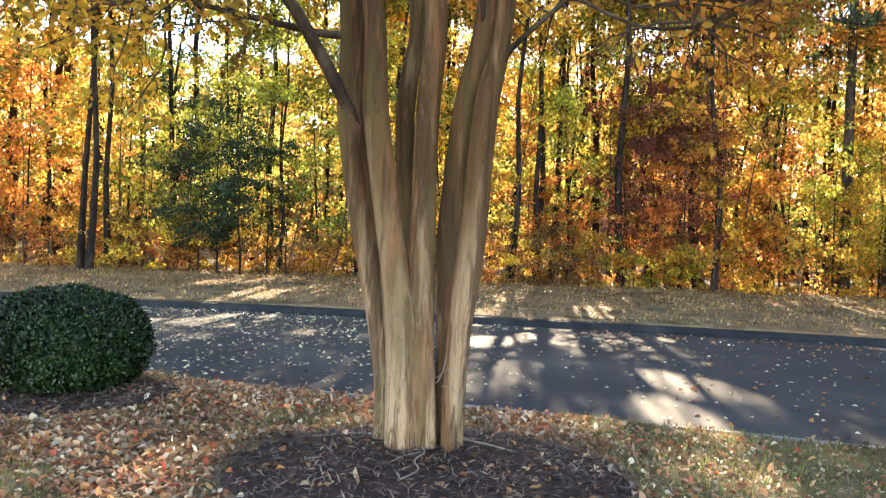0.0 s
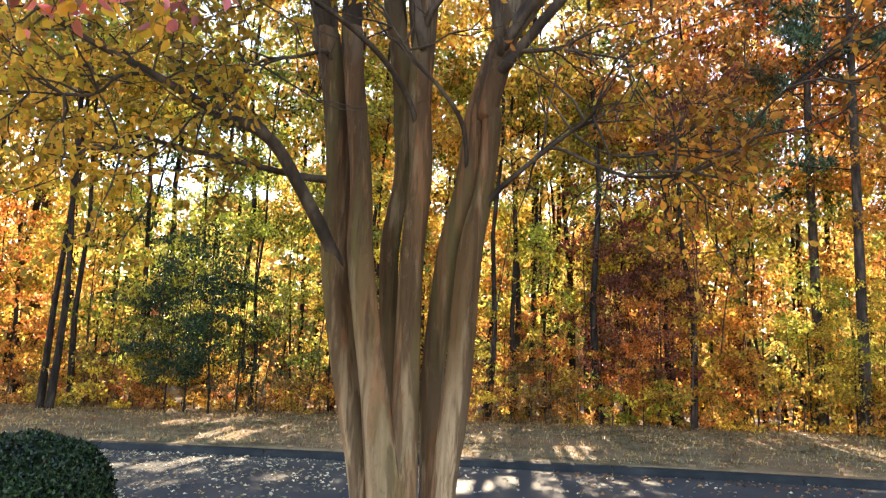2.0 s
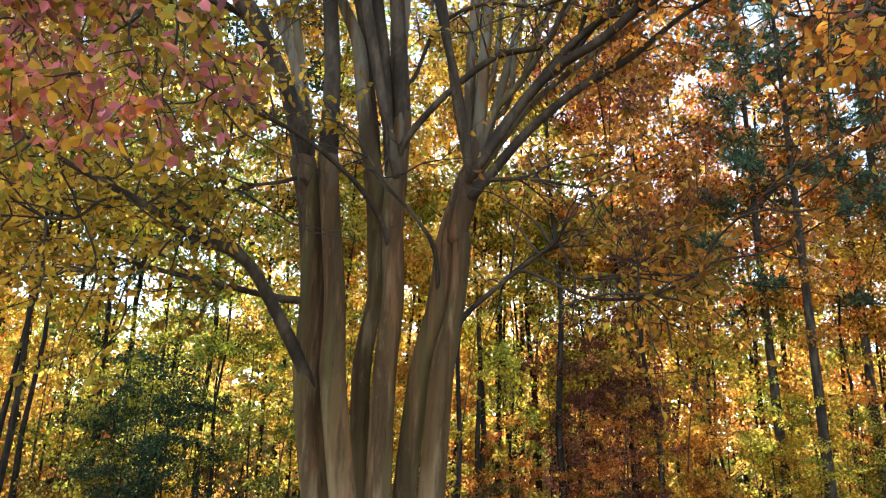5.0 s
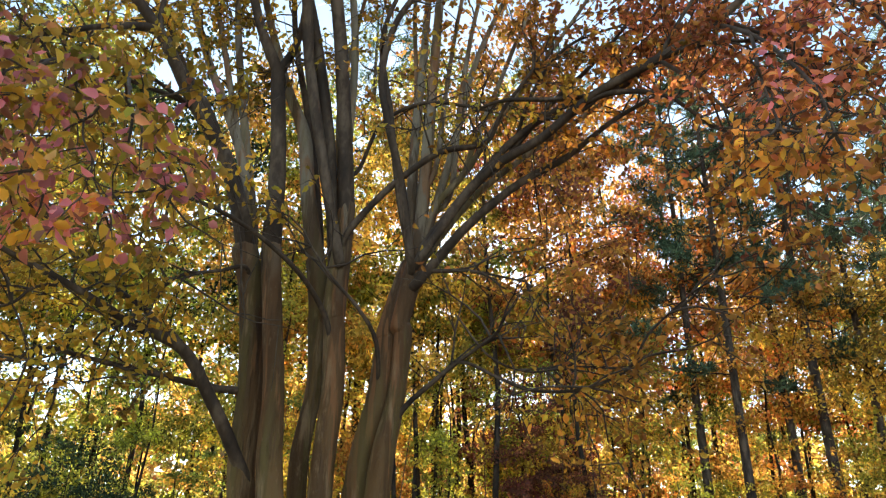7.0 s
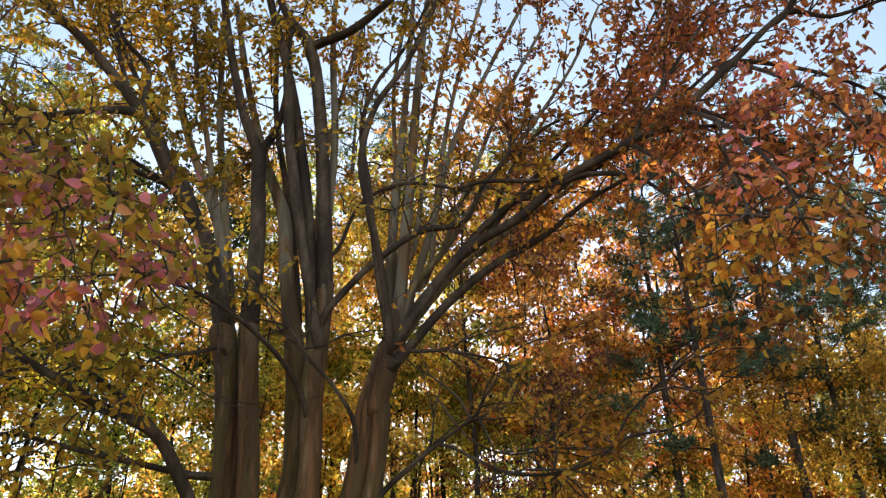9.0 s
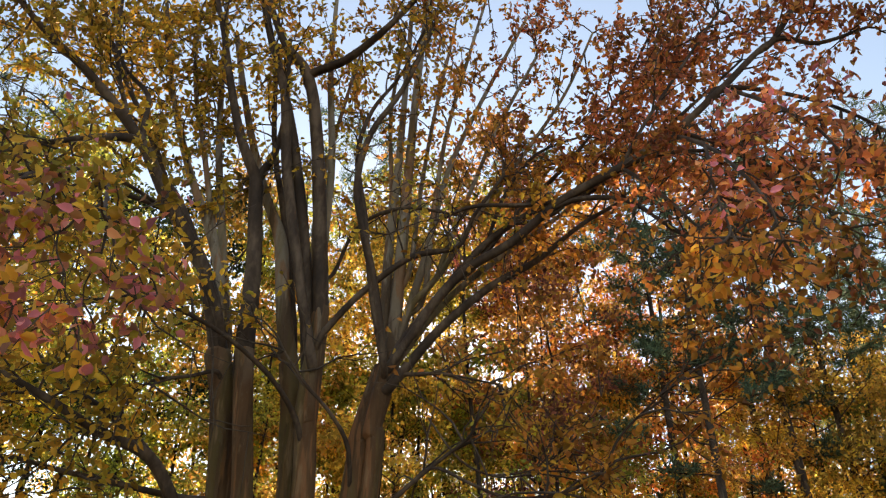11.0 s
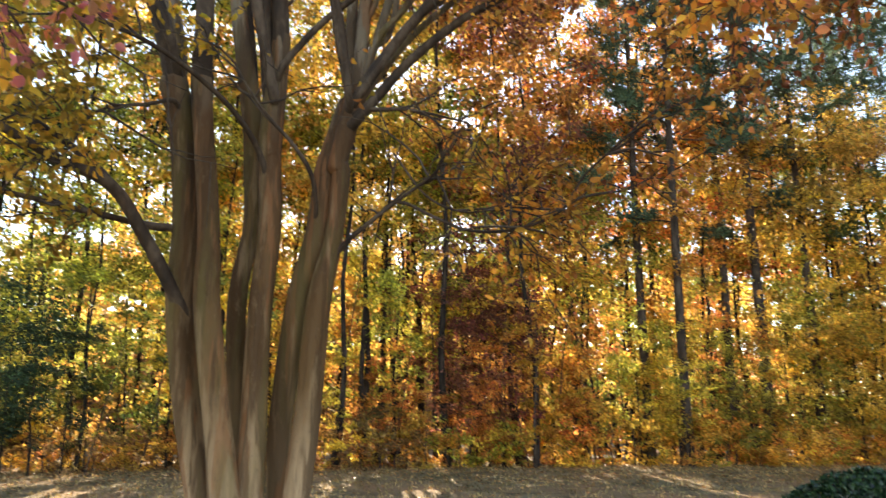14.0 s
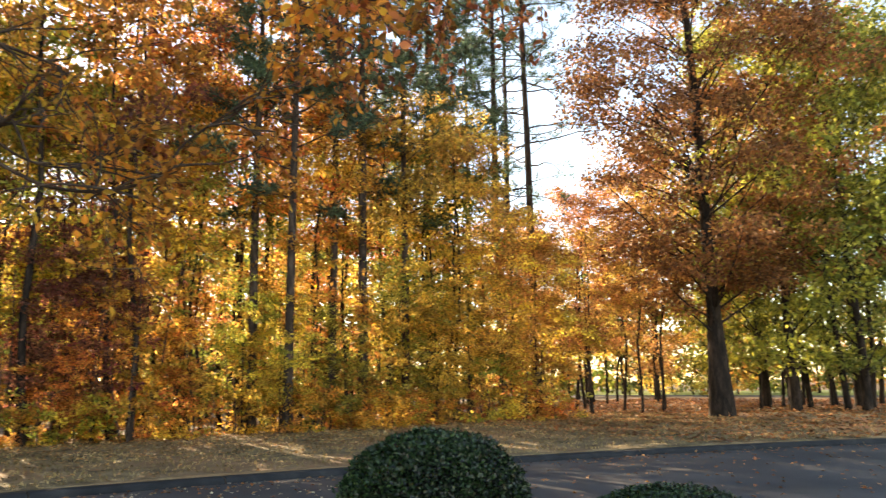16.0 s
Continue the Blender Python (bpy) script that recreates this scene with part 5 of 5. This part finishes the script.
# ---- pines ----
def pine_proto(seed, close):
    rng = np.random.default_rng(seed)
    H, r0 = 24.0, 0.185
    ob = thing("pine", "tall straight pine with bare trunk and thin needled boughs", "tree", "pines")
    pieces = [tube([(0, 0, -0.3, r0 * 1.3), (0.03, 0, 3, r0), (0.1, 0.04, 10, r0 * 0.8), (0.05, 0.1, 17, r0 * 0.55), (0.1, 0.1, H, 0.04)], 4, 10, 0.04, seed)]
    at, along = [], []
    for k in range(40):
        z = 8.0 + (H - 8.5) * ((k + rng.uniform(0, 1)) / 40) ** 0.8
        a, d = rng.uniform(0, 2 * math.pi), (rng.uniform(1.2, 4.0) if close else rng.uniform(1.6, 5.0)) * (1 - 0.55 * max(0, (z - 16) / 8))
        w = grow(rng, (0.08, 0.05, z), (math.cos(a), math.sin(a), 0.12), d, 0.04, 0.16, -0.02, 6)
        pieces.append(tube(w, 1, 5))
        if z < 11.5 and rng.uniform() < 0.65:
            continue
        for j in range((13 if close else 3) if z < 16 else (9 if close else 8)):
            o = w[rng.integers(3, 7), :3]
            s = grow(rng, o, rng.normal(size=3) * [1, 1, 0.4] + [math.cos(a), math.sin(a), 0.2], rng.uniform(0.4, 0.9), 0.014, 0.2, -0.03, 3)
            pieces.append(tube(s, 1, 3))
            m = 27
            at.append(s[rng.integers(1, 4, m), :3] + rng.normal(size=(m, 3)) * 0.05)
            along.append(rng.normal(size=(m, 3)) + (s[-1, :3] - s[0, :3])[None] * 1.2 + [0, 0, 0.3])
    v, f = joined(pieces)
    part("trunk", mesh_from("trunk", v, f, M_PINEBARK, True), ob)
    part("crown", leaves("crown", np.vstack(at), np.vstack(along), 0.29, 0.06 if close else 0.04, L_NEEDLE, rng), ob, kind="stuff")
    return ob


pines = [pine_proto(81, False), pine_proto(82, True)]
for k, (az, d, sc, close) in enumerate(((47.3, 32.5, 1.05, 0), (34.4, 25.0, 0.9, 1), (44.9, 33.5, 1.0, 0), (45.6, 36.0, 0.9, 0), (42.4, 33.0, 0.85, 1), (40.8, 31.0, 0.8, 1), (37.6, 26.5, 0.88, 1), (39.6, 30.0, 0.95, 1), (26.3, 23.6, 0.85, 1), (28.9, 23.0, 0.9, 1), (32.0, 25.0, 0.85, 1), (18.0, 28.4, 1.0, 0), (0.9, 26.5, 1.0, 0), (-28.4, 28.4, 1.0, 0))):
    x, y = 0.1 + d * math.sin(radians(az)), d * math.cos(radians(az))
    m = pose(x, y, float(ground_z(x, y)) - 0.03, 0, 0, 67 * k) @ Matrix.Diagonal((sc, sc, sc, 1))
    if k < 2:
        pines[k].matrix_basis = m
    else:
        copy_thing(pines[close], m)

# ---- park trees beyond the bend ----
L_OAK = leaf_material("rust oak leaves", [(0.28, 0.105, 0.037), (0.37, 0.15, 0.042), (0.19, 0.08, 0.037), (0.45, 0.24, 0.06)], 0.42, shift=0.0, glow=1.2)
oak = tree_proto("oak", 91, "large oak with flared dark trunk and rust-red leaves", "tree", "", L_OAK, M_BARK, 27, 3.9, 4.7, 0.31, 270, 66000, 0.17)
oak.matrix_basis = pose(26.7, 15.1, 0.2, 0, 0, 30)
maple = tree_proto("green_tree", 92, "spreading tree with green and yellow leaves", "tree", "park trees", L_YELLOWGREEN, M_BARK, 20, 2.2, 5.0, 0.22, 130, 13000, 0.24)
maple.matrix_basis = pose(31.2, 14.4, 0.25, 0, 0, 10)
for x, y, sc, mat in ((33.0, 12.3, 0.85, L_GREEN), (35.0, 17.5, 0.95, L_YELLOWGREEN), (37.4, 14.4, 0.9, L_YELLOWGREEN), (40.5, 12.0, 1.0, L_GREEN), (46, 31, 0.95, L_RED), (44, 22, 0.9, L_ORANGE)):
    t = copy_thing(maple, pose(x, y, 0.25, 0, 0, x * 40) @ Matrix.Diagonal((sc, sc, sc, 1)))
    for c in t.children:
        if c.name.startswith("crown"):
            c.material_slots[0].link = "OBJECT"
            c.material_slots[0].material = mat

# ---- fallen leaves, grass, mulch ----


def scatter(name, n, area, keep, lift, length, width, mat, label, category, flat=0.35, seed=1, fine=False):
    rng = np.random.default_rng(seed)
    x0, x1, y0, y1 = area
    x, y = rng.uniform(x0, x1, n), rng.uniform(y0, y1, n)
    ok = keep(x, y, rng)
    x, y = x[ok], y[ok]
    z = np.where((y > near_kerb(x)) & (y < far_kerb(x)), -0.05 + 0.2 * np.clip((y - near_kerb(x)) / (far_kerb(x) - near_kerb(x)), 0, 1) * (1 - np.clip((y - near_kerb(x)) / (far_kerb(x) - near_kerb(x)), 0, 1)), ground_z(x, y))
    at = np.stack([x, y, z + lift * rng.uniform(0.5, 1.5, len(x))], 1)
    al = rng.normal(size=at.shape) * [1, 1, flat]
    up = np.tile([[0, 0, 1.0]], (len(x), 1))
    return tagged(new(name, leaves(name, at, al, length, width, mat, rng, fine, 0.3, up)), label, category, kind="stuff")


def in_mulch(x, y):
    return np.any([((x - cx) / ax) ** 2 + ((y - cy) / ay) ** 2 < 0.97 for cx, cy, ax, ay in BEDS], axis=0)




def tufty(x, y):
    """Where green tufts of grass stand through the litter."""
    return (np.sin(2.1 * x + 0.6) * np.sin(1.7 * y + 1.1) + 0.35 * np.sin(7 * x) * np.sin(6 * y)) > 0.62


def littered(x, y, r):
    luck = r.uniform(size=len(x))
    return (y < near_kerb(x) - 0.02) & (~in_mulch(x, y) | (luck < 0.07)) & (~tufty(x, y) | (luck < 0.35)) & ((x < 1.2) | (luck < np.clip(0.5 - 0.25 * (x - 1.2), 0.17, 0.5)))


scatter("fallen_leaves", 30000, (-6, 7.5, 3.0, 8.5), littered, 0.022, 0.064, 0.038, L_FALLEN, "thick litter of brown and red fallen leaves", "leaves", 0.5, 1, True)
scatter("fallen_leaves", 76000, (-6, 7.5, 3.0, 8.5), littered, 0.014, 0.04, 0.02, L_FALLEN, "small curled brown leaves in the litter", "leaves", 0.6, 21)
scatter("lawn_leaves", 12000, (-9, 9, -7, 3.0), lambda x, y, r: y < 3.0, 0.012, 0.055, 0.034, L_FALLEN, "brown leaves scattered over the dry lawn", "leaves", 0.3, 12)
scatter("road_leaves", 21000, (-16, 8, 6, 15), lambda x, y, r: (y > near_kerb(x) + 0.1) & (y < far_kerb(x) - 0.1) & (r.uniform(size=len(x)) < np.clip(0.75 - 0.13 * (x + 4), 0.08, 0.8)), 0.006, 0.058, 0.04, L_PALE, "small pale leaves scattered over asphalt", "leaves", 0.1, 2)
scatter("verge_leaves", 38000, (-24, 26, 12, 23), lambda x, y, r: (y > far_kerb(x) + 0.15) & (r.uniform(size=len(x)) < np.clip((y - far_kerb(x)) / 9, 0.12, 1)), 0.02, 0.085, 0.055, L_DULL, "brown leaf litter at the edge of woods", "leaves", 0.3, 3)
scatter("mulch_chips", 60000, (-5.2, 6.5, 3.2, 8), lambda x, y, r: in_mulch(x, y) & (y < near_kerb(x) - 0.3), 0.022, 0.085, 0.011, L_CHIP, "dark shredded bark mulch", "mulch", 0.35, 4)
scatter("lawn_grass", 120000, (-6, 8, 3.0, 8), lambda x, y, r: (y < near_kerb(x) + 0.03) & ~in_mulch(x, y) & (r.uniform(size=len(x)) < np.where(x > 1.0, 1.0, np.where(tufty(x, y), 1.0, 0.1))), 0.0, 0.07, 0.0075, L_LAWNBLADE, "short dry lawn grass", "grass", 2.5, 6)
scatter("verge_grass", 70000, (-18, 26, 8, 21.5), lambda x, y, r: (y > far_kerb(x) + 0.14), 0.0, 0.09, 0.02, L_GRASS, "short dry verge grass", "grass", 2.5, 7)
scatter("park_leaves", 20000, (17, 50, 6, 34), lambda x, y, r: (y > far_kerb(x) + 0.3), 0.02, 0.15, 0.1, L_RUST, "orange and brown leaves on the park lawn", "leaves", 0.3, 8)
scatter("gutter_leaves", 8000, (2, 24, 3, 14), lambda x, y, r: (y > near_kerb(x) + 0.1) & (y < far_kerb(x) - 0.12) & (r.uniform(size=len(x)) < np.where(y > far_kerb(x) - 1.0, 0.5, 0.14)), 0.004, 0.085, 0.055, L_RUST, "brown leaves blown along the far gutter", "leaves", 0.2, 9)


# ---- surface roots and fallen twigs at the foot of the trunk ----
def fallen_twig(points, label):
    v, f = tube([(x, y, float(ground_z(x, y)) + h, r) for x, y, h, r in points], 5, 6)
    tagged(new("fallen_twig", mesh_from("fallen_twig", v, f, M_PALE_TWIG, True)), label, "twig", "fallen twigs")


M_PALE_TWIG = rough_material("pale twig", [(0.3, (0.22, 0.17, 0.13)), (0.7, (0.42, 0.35, 0.29))], 8, fine=40, bump=0.3, rough=0.9)
for pts in (((-0.12, 4.92, 0.03, 0.007), (-0.08, 4.75, 0.035, 0.006), (-0.13, 4.6, 0.03, 0.006), (-0.1, 4.45, 0.03, 0.005), (-0.2, 4.3, 0.03, 0.004)),
            ((-0.4, 5.12, 0.04, 0.006), (-0.6, 5.16, 0.035, 0.005), (-0.85, 5.12, 0.03, 0.004)),
            ((0.12, 5.05, 0.05, 0.006), (0.3, 5.0, 0.04, 0.005), (0.5, 4.9, 0.03, 0.004)),
            ((-0.1, 4.75, 0.035, 0.004), (-0.2, 4.68, 0.03, 0.003), (-0.28, 4.55, 0.03, 0.003))):
    fallen_twig(pts, "thin pale root lying on dark mulch")


# dry twigs caught where the stems part
def caught_twig(points):
    v, f = tube(points, 4, 5)
    part("twig", mesh_from("twig", v, f, M_PALE_TWIG, True), crape, "thin dry twig caught between the stems")


for pts in (((-0.06, 4.96, 0.52, 0.004), (0.0, 4.86, 0.62, 0.004), (0.03, 4.84, 0.74, 0.003)), ((0.0, 4.9, 0.55, 0.003), (0.06, 4.82, 0.56, 0.003), (0.12, 4.8, 0.52, 0.002)),
            ((-0.03, 4.9, 0.6, 0.003), (0.05, 4.84, 0.67, 0.003), (0.09, 4.82, 0.64, 0.002))):
    caught_twig(pts)
